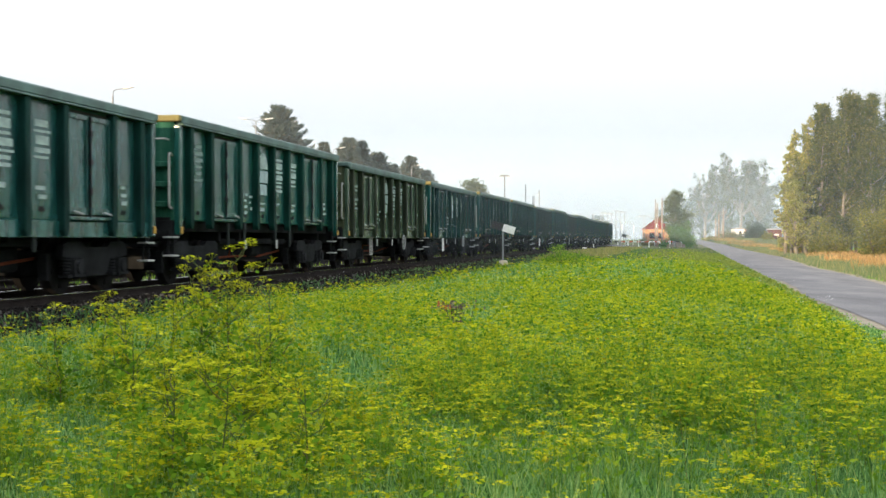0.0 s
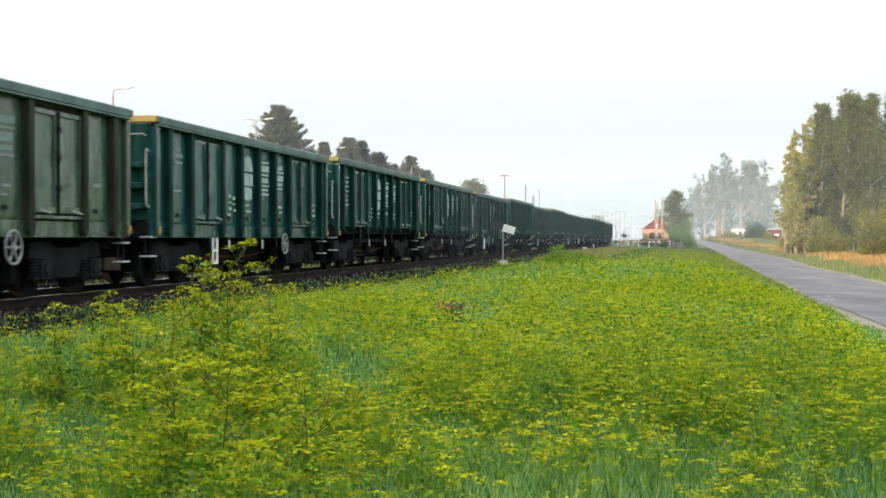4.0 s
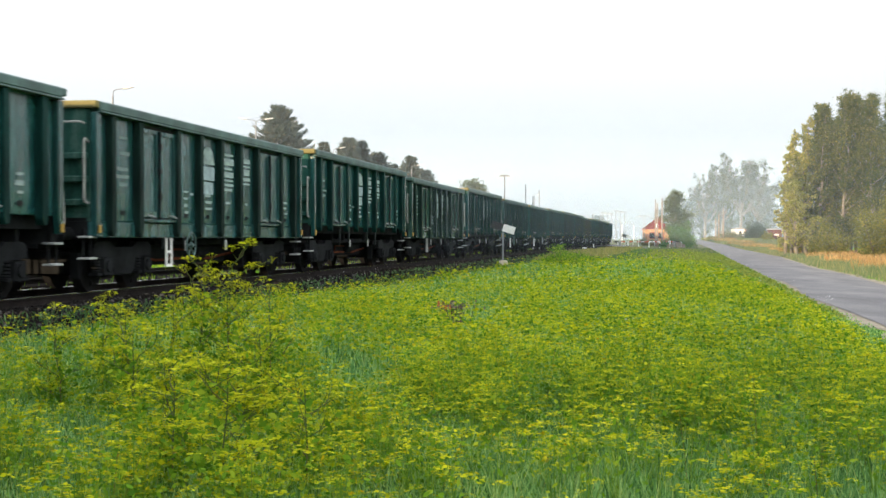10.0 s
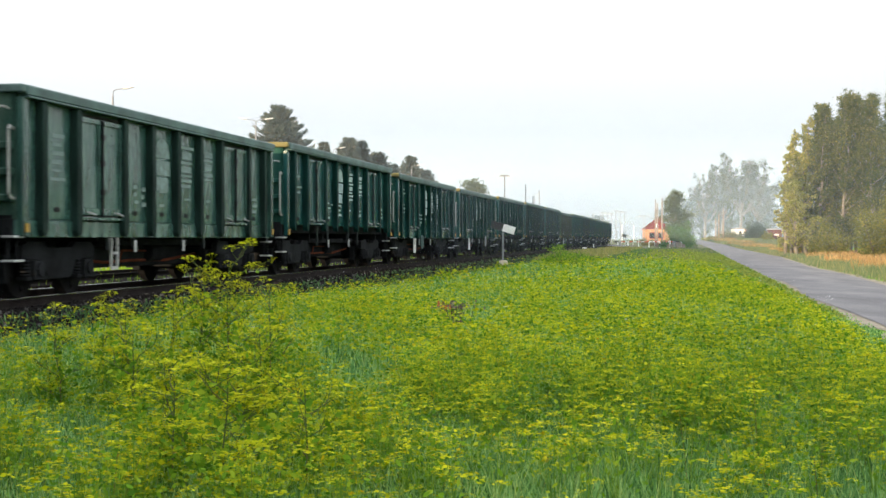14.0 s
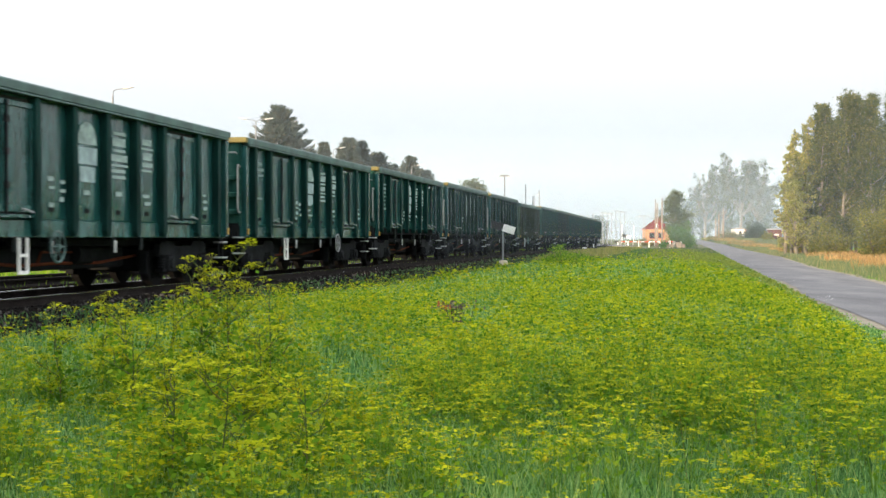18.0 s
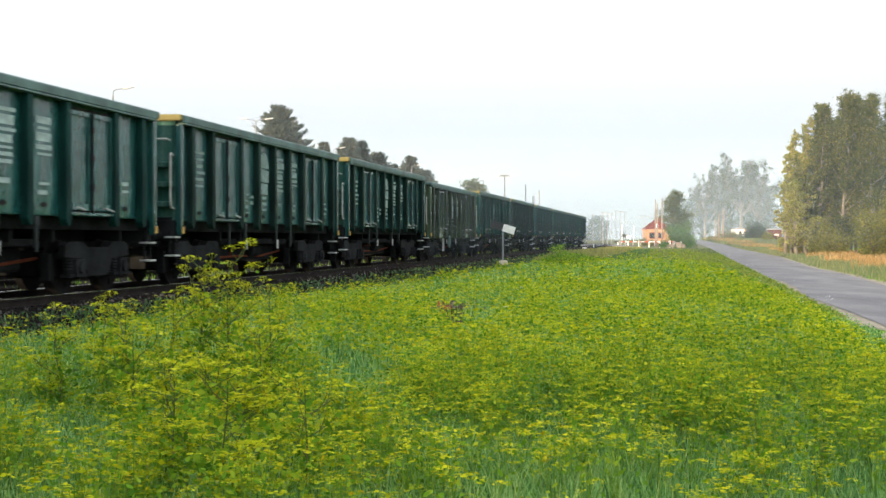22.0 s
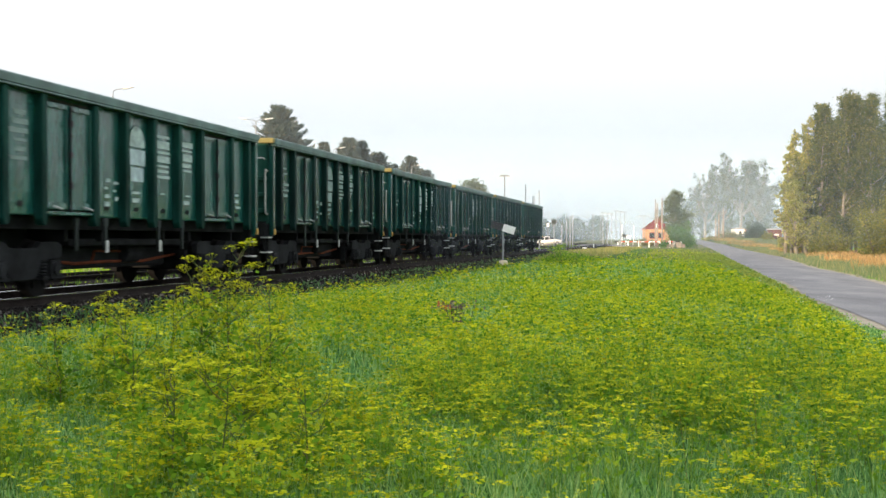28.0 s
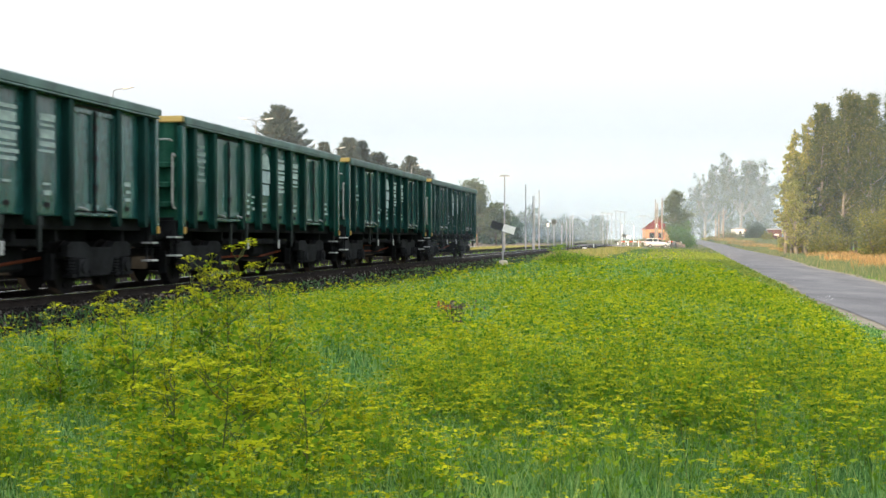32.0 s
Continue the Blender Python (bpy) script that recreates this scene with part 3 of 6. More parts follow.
def stencils(w, face, rng, low, top_z, faint):
    """Worn painted rows: an emblem over two plates, number rows and small data rows beside the doors."""
    mat = MARK_FAINT if faint else MARK
    em = bmesh.new()
    prism(em, [(-0.36, 0.0), (0.36, 0.0), (0.35, 0.14), (0.27, 0.28), (0.12, 0.37), (-0.08, 0.38), (-0.24, 0.3), (-0.34, 0.15)], -0.004, 0.0)
    part("emblem", em, mat, w, "worn pale emblem", at=face @ pose(-0.66, -0.036, top_z - 0.78))
    for z0, z1, ww in ((-1.12, -0.83, 0.74), (-1.42, -1.16, 0.58)):
        part("stencil_panel", boxes((-ww / 2, ww / 2, -0.004, 0, z0, z1)), MARK_FAINT if faint else PLATE_BLUE, w, "faded pale panel", at=face @ pose(-0.65, -0.036, top_z))
    rows = []
    for q, zz, heights, ww in ((0.64, top_z - 0.42, (0.03, 0.075, 0.025, 0.06, 0.02, 0.03, 0.03), 0.68), (1.93, top_z - 0.46, (0.055, 0.02, 0.07, 0.04, 0.02), 0.52)):
        for hh in heights:
            zz -= hh + 0.05
            rows.append((q + rng.uniform(-0.03, 0.03), zz, ww * rng.uniform(0.75, 1.1), hh, mat))
            zz -= hh
    for q, zz, cnt, ww in ((-5.1, top_z - 0.55, 7, 0.5), (-1.95, low + 0.66, 4, 0.22), (-1.62, low + 0.62, 3, 0.2), (-0.66, low + 0.62, 3, 0.36), (0.64, low + 0.5, 1, 0.3), (1.93, low + 0.5, 2, 0.3), (5.1, low + 0.62, 3, 0.3)):
        for i in range(cnt):
            if rng.random() < 0.8:
                rows.append((q + rng.uniform(-0.05, 0.05), zz - 0.14 * i, ww * rng.uniform(0.6, 1.15), rng.uniform(0.018, 0.042), MARK_FAINT if q < -5 else mat))
    for q, zz, ww, hh, m in rows:
        part("stencil_bar", boxes((-ww / 2, ww / 2, -0.004, 0, -hh, hh)), m, w, at=face @ pose(q, -0.036, zz))


def wagon(kind, tone, seed, label, top_z, sunlit_rim, gear="", faint=False, barred=False):
    """An open four-axle gondola. kind A: high floor with rib feet; kind B: deep painted solebar, stirrup and, by gear, a brake wheel towards
    the front or the rear. barred: door leaves with two cross bars."""
    rng = random.Random(seed)
    P = GREENS[tone]
    low = 1.32 if kind == "A" else 1.25
    sole = 1.1 if kind == "A" else 0.965
    w = thing("gondola_wagon", label, "freight wagon", group="train of gondola wagons")
    # shell: floor, sides, ends
    sides = mesh_of(boxes((-HALF, HALF, -0.035, 0.035, low, top_z - 0.05)), "side_wall", ENDS[tone])
    for s in (-1, 1):
        part("side_wall", sides, P, w, at=pose(0, s * (WALL - 0.035), 0))
    part("floor", boxes((-HALF, HALF, -WALL + 0.07, WALL - 0.07, low, low + 0.06)), STEEL_DARK, w)
    endm = bmesh.new()
    box(endm, -0.03, 0.03, -WALL + 0.001, WALL - 0.001, low, top_z - 0.05)
    end_mesh = mesh_of(endm, "end_wall", ENDS[tone])
    bar = mesh_of(bevelled(boxes((-0.05, 0.05, -WALL + 0.03, WALL - 0.03, -0.06, 0.06)), 0.02), "end_rib", ENDS[tone])
    upright = mesh_of(bevelled(boxes((-0.06, 0.06, -0.06, 0.06, low - 0.15, top_z - 0.1)), 0.015), "end_post", ENDS[tone])
    # the sun-facing end rim takes the painted sun yellow, the other stays green
    rim_end = mesh_of(bevelled(boxes((-0.075, 0.075, -RIB, RIB, -0.13, 0.0)), 0.02), "end_rim", RIM_SUNLIT if sunlit_rim else RIM_GREEN)
    plainend = mesh_of(bevelled(boxes((-0.075, 0.075, -RIB, RIB, -0.13, 0.0)), 0.02), "end_rim", RIM_GREEN)
    for s in (-1, 1):
        part("end_wall", end_mesh, P, w, at=pose(s * (HALF - 0.031), 0, 0))
        for z in (low + 0.32, low + 0.72, low + 1.12):
            part("end_rib", bar, P, w, at=pose(s * (HALF + 0.045), 0, z))
        for y in (-0.52, 0.62):
            part("end_post", upright, P, w, at=pose(s * (HALF + 0.02), y, 0))
        part("end_rim", rim_end if s < 0 else plainend, RIM_SUNLIT, w, at=pose(s * (HALF + 0.0), 0, top_z))
    rim = mesh_of(bevelled(boxes((-HALF + 0.08, HALF - 0.08, -0.09, 0.09, -0.17, 0.0)), 0.025), "side_rim", RIM_GREEN)
    lip = mesh_of(bevelled(boxes((-HALF + 0.08, HALF - 0.08, -0.095, 0.095, -0.03, 0.0)), 0.008), "rim_lip", RIM_GREEN)
    # ribs taper towards the top and flare at the foot
    rb = bmesh.new()
    d0, d1, foot = RIB - WALL, 0.05, (1.16 if kind == "A" else sole + 0.02)
    prism(rb, [(-0.10, foot + 0.1), (-0.05, foot), (0.05, foot), (0.10, foot + 0.1), (0.085, top_z - 0.2), (-0.085, top_z - 0.2)], 0.0, -d0)
    rib = mesh_of(bevelled(rb, 0.012), "rib", RIBS_SHADED[tone])
    cb = bmesh.new()
    prism(cb, [(-0.09, foot + 0.18), (-0.06, foot - 0.14), (0.06, foot - 0.14), (0.09, foot + 0.18), (0.09, top_z - 0.2), (-0.09, top_z - 0.2)] if kind == "A" else [(-0.09, foot), (0.09, foot), (0.09, top_z - 0.2), (-0.09, top_z - 0.2)], 0.0, -0.115)
    cr = mesh_of(bevelled(cb, 0.015), "corner_post", P)
    leafbm = bmesh.new()
    box(leafbm, -0.43, 0.43, -0.032, 0.0, low + 0.1, top_z - 0.3)
    leaf = mesh_of(bevelled(leafbm, 0.008), "door_leaf", P)
    fr = bmesh.new()
    zt, zb = top_z - 0.3, low + 0.1
    for x0, x1, z0, z1 in ((-0.43, 0.43, zt - 0.09, zt), (-0.43, 0.43, zb, zb + 0.12), (-0.43, -0.35, zb + 0.12, zt - 0.09), (0.35, 0.43, zb + 0.12, zt - 0.09)):
        box(fr, x0, x1, -0.068, -0.033, z0, z1)
    for z in ((zb + 0.55, zb + 1.12) if barred else ()):
        box(fr, -0.349, 0.349, -0.066, -0.033, z - 0.05, z + 0.05)
    frame_m = mesh_of(bevelled(fr, 0.008), "leaf_frame", P)
    lock = bmesh.new()
    tube(lock, (0, -0.09, zb - 0.05), (0, -0.09, zt - 0.02), 0.02, 0.02, 6)
    for z in (zb + 0.35, zb + 0.85, zt - 0.35):
        box(lock, -0.05, 0.05, -0.12, -0.06, z, z + 0.1)
    lockbar = mesh_of(lock, "locking_bar", STEEL_DARK)
    sill = mesh_of(bevelled(boxes((-0.95, 0.95, -0.09, 0.0, -0.03, 0.03)), 0.01), "door_sill", P)
    hd = bmesh.new()
    pipe(hd, [(-0.14, -0.09, 0.02), (-0.05, -0.13, 0.0), (0.12, -0.13, -0.03)], 0.018)
    handle = mesh_of(hd, "door_catch", POST_GREY)
    # flat black sheet behind the leaves paints the shade in the door gaps
    gap = mesh_of(boxes((-0.91, 0.91, -0.02, 0.0, low + 0.06, top_z - 0.24)), "door_recess", DOOR_GAP_SHADE)
    tb = bmesh.new()
    prism(tb, [(0.11 * math.cos(a), 0.045 * math.sin(a)) for a in (i * math.pi / 6 for i in range(12))], -0.014, 0.0)
    tie = mesh_of(tb, "tie_plate", STEEL_DARK)
    sheets = {}
    for x0, x1 in ((0.0, 1.3), (1.3, 2.6), (4.5, 5.72), (5.72, HALF - 0.09)):
        pm = bmesh.new()
        n, half = 8, (x1 - x0) / 2 - 0.07
        cols = []
        for i in range(n + 1):
            u = -1 + 2 * i / n
            cols.append([pm.verts.new((u * half, -0.004 - 0.03 * (1 - u * u) * k, z)) for z, k in ((low + 0.02, 0.15), (low + 0.4, 0.9), (top_z - 0.7, 1.0), (top_z - 0.2, 0.2))])
        for a, b in zip(cols, cols[1:]):
            for j in range(3):
                pm.faces.new((a[j], b[j], b[j + 1], a[j + 1]))
        sheets[(x0 + x1) / 2] = mesh_of(pm, "side_sheet", P, True)
    for s in (-1, 1):
        face = pose(0, s * WALL, 0, 0, 0, 0 if s < 0 else 180)
        part("side_rim", rim, RIM_GREEN, w, at=pose(0, s * (RIB - 0.075), top_z))
        part("rim_lip", lip, RIM_GREEN, w, at=pose(0, s * (RIB - 0.06), top_z - 0.172))
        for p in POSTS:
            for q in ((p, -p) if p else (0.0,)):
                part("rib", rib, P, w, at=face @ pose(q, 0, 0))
        for c, me in sheets.items():
            for q in (-c, c):
                part("side_sheet", me, P, w, at=face @ pose(q, 0, 0))
        for q in (-5.1, -1.95, -0.65, 0.65, 1.95, 5.1):
            part("tie_plate", tie, STEEL_DARK, w, at=face @ pose(q, -0.012, low + 0.17))
        for q in (-HALF + 0.09, HALF - 0.09):
            part("corner_post", cr, P, w, at=face @ pose(q, 0, 0))
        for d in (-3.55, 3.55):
            part("door_recess", gap, DOOR_GAP_SHADE, w, at=face @ pose(d, 0, 0))
            for e in (-0.45, 0.45):
                lf = part("door_leaf", leaf, P, w, at=face @ pose(d + e, -0.021, 0))
                part("leaf_frame", frame_m, P, lf)
                part("door_catch", handle, POST_GREY, lf, "grey worn catch", at=pose(0.12 if e > 0 else -0.1, -0.03, zb + 0.03))
            part("locking_bar", lockbar, STEEL_DARK, w, at=face @ pose(d, -0.021, 0))
            part("door_sill", sill, P, w, at=face @ pose(d, -0.02, low + 0.04))
        # solebar
        if kind == "A":
            part("solebar", bevelled(boxes((-HALF + 0.05, HALF - 0.05, -0.06, 0.06, sole, low - 0.004)), 0.01), STEEL_DARK, w, at=pose(0, s * 1.02, 0))
        else:
            part("solebar", bevelled(boxes((-HALF, HALF, -0.05, 0.05, sole, low - 0.004)), 0.015), P, w, "painted deep solebar", at=pose(0, s * (WALL - 0.01), 0))
        # stencilled rows that cannot be read: plain faded bars, on the side that shows
        if s < 0:
            stencils(w, face, rng, low, top_z, faint)
        for q in (-HALF + 0.09, HALF - 0.09):
            part("corner_plate", bevelled(boxes((-0.05, 0.05, -0.03, 0, -0.08, 0.06)), 0.008), PLATE_YELLOW, w, "yellow corner plate", at=face @ pose(q, -0.118, (sole + 0.16) if kind == "B" else 1.13))
        # grab rails and steps at the ends
        for q in (-1, 1):
            g = bmesh.new()
            x = q * (HALF + 0.16)
            if kind == "A" and q > 0:
                pipe(g, [(HALF, 0, 2.46), (HALF + 0.18, 0, 2.45), (HALF + 0.25, 0, 2.36), (HALF + 0.25, 0, 1.8), (HALF + 0.31, 0, 1.22), (HALF, 0, 1.18)], 0.026, 8)
            else:
                pipe(g, [(q * HALF, 0, 2.62), (x - q * 0.03, 0, 2.66), (x, 0, 2.6), (x, 0, 1.66), (x - q * 0.03, 0, 1.58), (q * HALF, 0, 1.56)], 0.024, 8)
            part("grab_rail", g, LIGHT_GREY, w, "pale grey grab rail", at=pose(0, s * (WALL - 0.04), 0))
            top_step, low_step = (0.98, 0.61) if q < 0 else (0.87, 0.53)
            st = boxes((-0.15, -0.12, -0.02, 0.02, low_step - 0.03, 1.12), (0.12, 0.15, -0.02, 0.02, low_step - 0.03, 1.12))
            o = part("step_hanger", st, STEEL_DARK, w, at=pose(q * (HALF - 0.02), s * 1.2, 0))
            for z in (low_step, top_step):
                part("step_tread", bevelled(boxes((-0.16, 0.16, -0.12, 0.1, z - 0.018, z + 0.018)), 0.006), STEP_WHITE, o, "whitish step tread")
    ladder = bmesh.new()
    pipe(ladder, [(-HALF - 0.03, -0.2, 2.93), (-HALF - 0.13, -0.22, 2.95), (-HALF - 0.13, -WALL + 0.12, 2.95), (-HALF - 0.03, -WALL + 0.1, 2.93)], 0.02, 6)
    part("end_handrail", ladder, LIGHT_GREY, w, "pale grey end handrail")
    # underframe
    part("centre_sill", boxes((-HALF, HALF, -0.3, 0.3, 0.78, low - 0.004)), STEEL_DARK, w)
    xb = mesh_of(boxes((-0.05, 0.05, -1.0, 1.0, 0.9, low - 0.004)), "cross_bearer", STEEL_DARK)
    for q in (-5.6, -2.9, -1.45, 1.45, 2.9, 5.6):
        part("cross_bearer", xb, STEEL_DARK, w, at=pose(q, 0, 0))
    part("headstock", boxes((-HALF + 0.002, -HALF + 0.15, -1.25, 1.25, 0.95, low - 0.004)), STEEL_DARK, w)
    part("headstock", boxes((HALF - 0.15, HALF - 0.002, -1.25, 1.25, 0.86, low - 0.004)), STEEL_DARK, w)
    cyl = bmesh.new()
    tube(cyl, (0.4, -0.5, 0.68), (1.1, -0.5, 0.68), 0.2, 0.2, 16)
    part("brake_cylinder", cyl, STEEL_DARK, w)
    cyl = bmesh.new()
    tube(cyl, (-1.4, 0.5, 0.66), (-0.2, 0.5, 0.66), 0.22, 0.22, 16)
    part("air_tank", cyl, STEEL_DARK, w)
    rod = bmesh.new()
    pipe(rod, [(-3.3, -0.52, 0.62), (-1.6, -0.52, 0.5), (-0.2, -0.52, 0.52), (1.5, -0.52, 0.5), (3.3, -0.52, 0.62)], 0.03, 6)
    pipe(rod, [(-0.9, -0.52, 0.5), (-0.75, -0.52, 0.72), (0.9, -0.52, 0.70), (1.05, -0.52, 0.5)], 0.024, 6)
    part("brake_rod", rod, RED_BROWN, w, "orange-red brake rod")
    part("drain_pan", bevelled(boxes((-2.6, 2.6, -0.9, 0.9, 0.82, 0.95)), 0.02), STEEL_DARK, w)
    # added dark block between the bogies, standing in for deep shade under the floor
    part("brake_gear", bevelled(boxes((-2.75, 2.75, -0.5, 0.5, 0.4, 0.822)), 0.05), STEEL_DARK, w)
    for q, pale in ((-3.1, False), (-1.95, True), (0.5, True), (1.75, False)):
        lv = bevelled(boxes((-0.045, 0.045, -0.025, 0.025, 0.74, low - 0.01), (-0.07, 0.07, -0.03, 0.03, low - 0.16, low - 0.012)), 0.008)
        o = part("side_bracket", lv, BRACKET, w, at=pose(q, -1.27, 0))
        if pale:
            part("lever_end", bevelled(boxes((-0.055, 0.055, -0.05, -0.026, 0.70, 0.92)), 0.01), STEP_WHITE, o, "whitish lever end")
    for s in (-1, 1):
        for y in (-0.875, 0.875):
            bf = bmesh.new()
            tube(bf, (0, 0, 0), (0.34, 0, 0), 0.115, 0.1, 14)
            tube(bf, (0.34, 0, 0), (0.56, 0, 0), 0.075, 0.075, 12)
            o = part("buffer", bf, STEEL_DARK, w, at=pose(s * HALF, y, 1.04, 0, 0, 0 if s > 0 else 180))
            hb = bmesh.new()
            tube(hb, (0.56, 0, 0), (0.6, 0, 0), 0.225, 0.21, 18)
            part("buffer_head", hb, STEEL_DARK, o)
        hk = bmesh.new()
        pipe(hk, [(0, 0, 0.98), (0.3, 0, 0.98), (0.5, 0, 0.92), (0.62, 0, 0.72), (0.5, 0, 0.55)], 0.035, 6)
        part("coupling", hk, STEEL_DARK, w, at=pose(s * HALF, 0, 0, 0, 0, 0 if s > 0 else 180))
    if kind == "B":
        lad = boxes((-0.15, -0.11, -0.02, 0.02, 0.40, sole), (0.11, 0.15, -0.02, 0.02, 0.40, sole), (-0.11, 0.11, -0.02, 0.02, 0.40, 0.455), (-0.11, 0.11, -0.02, 0.02, 0.67, 0.715))
        part("stirrup", lad, LIGHT_GREY if faint else WHITE_PAINT, w, "white stirrup step", at=pose(-2.9, -WALL - 0.03, 0))
    if gear:
        hw = bmesh.new()
        ring = [(0.25 * math.cos(a), 0, 0.25 * math.sin(a)) for a in (i * math.pi / 10 for i in range(21))]
        pipe(hw, ring, 0.02, 6)
        for i in range(3):
            a = i * math.pi / 3
            pipe(hw, [(0.25 * math.cos(a), 0, 0.25 * math.sin(a)), (-0.25 * math.cos(a), 0, -0.25 * math.sin(a))], 0.013, 5)
        tube(hw, (0, 0.04, 0), (0, -0.04, 0), 0.05, 0.045, 8)
        part("brake_wheel", hw, POST_GREY if gear == "rear" else RIM_GREEN, w, "pale grey brake hand wheel" if gear == "rear" else "grey-green brake hand wheel", at=pose(1.97 if gear == "rear" else -2.0, -WALL - 0.16, 0.82))
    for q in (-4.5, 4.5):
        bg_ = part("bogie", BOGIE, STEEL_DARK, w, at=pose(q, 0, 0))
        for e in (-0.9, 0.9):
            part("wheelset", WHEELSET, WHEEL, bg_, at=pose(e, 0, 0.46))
    return w


PROTO = {}
STYLE = {
    "A1": ("A", "bright", "bright green steel gondola wagon with yellowed end rim", 3.43, True),
    "A2": ("A", "mid", "dark green steel gondola wagon with faded stencils", 3.44, True),
    "A3": ("A", "dark", "blackish green steel gondola wagon with dull paint", 3.45, True, "", True),
    "A4": ("A", "dull", "grey-green chalked steel gondola wagon", 3.45, True, "", True),
    "A5": ("A", "mid", "grey-green gondola wagon with cross-barred door leaves", 3.385, True, "", False, True),
    "A6": ("A", "mid", "dark green gondola wagon with worn stencils", 3.385, True),
    "B1": ("B", "mid", "dark green gondola wagon with white stirrup step", 3.31, True, "rear"),
    "B2": ("B", "dull", "grey-green gondola wagon with deep painted solebar", 3.32, True, "front"),
    "B3": ("B", "olive", "dull grey-green gondola wagon with weathered paint", 3.30, False, "", True),
    "B4": ("B", "brown", "olive green gondola wagon with weathered paint", 3.30, False, "rear", True),
    "B5": ("B", "mid", "dark green gondola wagon with worn white stencils", 3.33, True, "front"),
    "B6": ("B", "brown", "olive-brown gondola wagon with a brake wheel beside its step", 3.30, False, "front", True),
}
TRAIN = "A2 B1 A2 A4 B2 B5 A1 B4 B1 A6 A5 B2 A2 B3 A2 B5 B1 A6 A4 A4 B6 A1 A3 A2 A1 A2 A1".split()   # from the wagons already past to the tail
PITCH = 14.04


def wagon_pose(k, t):
    """Wagon k stands on its two bogies on the line."""
    mid = PITCH * k - HALF - travelled(t)
    x0, y0, _ = on_line(mid - 4.5)
    x1, y1, _ = on_line(mid + 4.5)
    return pose((x0 + x1) / 2, (y0 + y1) / 2, RAIL, 0, 0, math.degrees(math.atan2(y1 - y0, x1 - x0)))


WAGONS = []
for i, style in enumerate(TRAIN):
    k = i - 5
    if style not in PROTO:
        kind_, tone_, label_, *rest = STYLE[style]
        PROTO[style] = wagon(kind_, tone_, 10 + i, label_, *rest)
        w = PROTO[style]
        w.matrix_basis = wagon_pose(k, 0)
    else:
        w = copy_thing(PROTO[style], wagon_pose(k, 0))
    WAGONS.append((k, w))


# ---------------------------------------------------------------- trees
def limb(bm, rng, a, b, r0, r1, bends=3, wob=0.08):
    """A bent, tapering limb from a to b."""
    a, b = Vector(a), Vector(b)
    size = (b - a).length
    last, r = a, r0
    for i in range(1, bends + 1):
        f = i / bends
        p = a.lerp(b, f) + Vector((rng.normal() * wob * size * (f < 1), rng.normal() * wob * size * (f < 1), 0))
        rn = r0 + (r1 - r0) * f
        tube(bm, last, p, r, rn, 7, False)
        last, r = p, rn


def broad_tree(name, label, x, y, height, width, leaf_mat, bark, seed, leaves=9000, leaf=0.16, low=0.2, narrow=False, gaps=0.5, base=0.0, trunk_r=None, spray=0.055):
    """Trunk, limbs and a crown of leaf sprays round the twig ends, with an uneven outline."""
    rng = np.random.default_rng(seed)
    t = thing(name, label, "tree", pose(x, y * DEEP, base))
    r = trunk_r or 0.02 * height
    bm = bmesh.new()
    top = (rng.normal() * 0.03 * height, rng.normal() * 0.03 * height, height * 0.93)
    limb(bm, rng, (0, 0, -0.2), top, r, 0.03, 6, 0.012)
    n = int(26 + height * 1.6)
    tips = []
    for i in range(n):
        f = low + (1 - low) * (i + rng.random()) / n
        root = Vector(top) * f
        ang = rng.uniform(0, 2 * math.pi)
        g = (f - low) / (1 - low)
        shape = (0.55 + 0.45 * math.sin(math.pi * min(1, g * 1.15 + 0.12))) * (1 - 0.55 * max(0, g - 0.55) / 0.45)
        reach = width / 2 * shape * rng.uniform(0.55, 1.12)
        lift = reach * (1.1 if narrow else 0.45) * rng.uniform(0.5, 1.2)
        tip = root + Vector((math.cos(ang) * reach, math.sin(ang) * reach, lift))
        tip.z = min(tip.z, height * rng.uniform(0.94, 1.02))
        limb(bm, rng, root, tip, max(0.015, r * 0.38 * (1 - 0.7 * g)), 0.012, 3, 0.05)
        for k in range(13 if narrow else 6):
            c = root.lerp(tip, rng.uniform(0.2 if narrow else 0.35, 1.08))
            tips.append((c.x + rng.normal() * 0.06 * width, c.y + rng.normal() * 0.06 * width, c.z + rng.normal() * 0.02 * height))
    part("trunk", bm, bark, t, smooth=True)
    tips = np.array(tips)
    keep = rng.random(len(tips)) > gaps * 0.35
    tips = tips[keep]
    pick = tips[rng.integers(0, len(tips), leaves)]
    spread = width * spray * rng.uniform(0.4, 1.3, (leaves, 1))
    c = pick + rng.normal(size=(leaves, 3)) * spread * np.array([1, 1, 0.9])
    c[:, 2] = np.clip(c[:, 2], 0.15, height * 1.03)
    v, f = leaf_cards(rng, c, leaf)
    part("crown", mesh_np("crown", v, f, leaf_mat), leaf_mat, t)
    return t


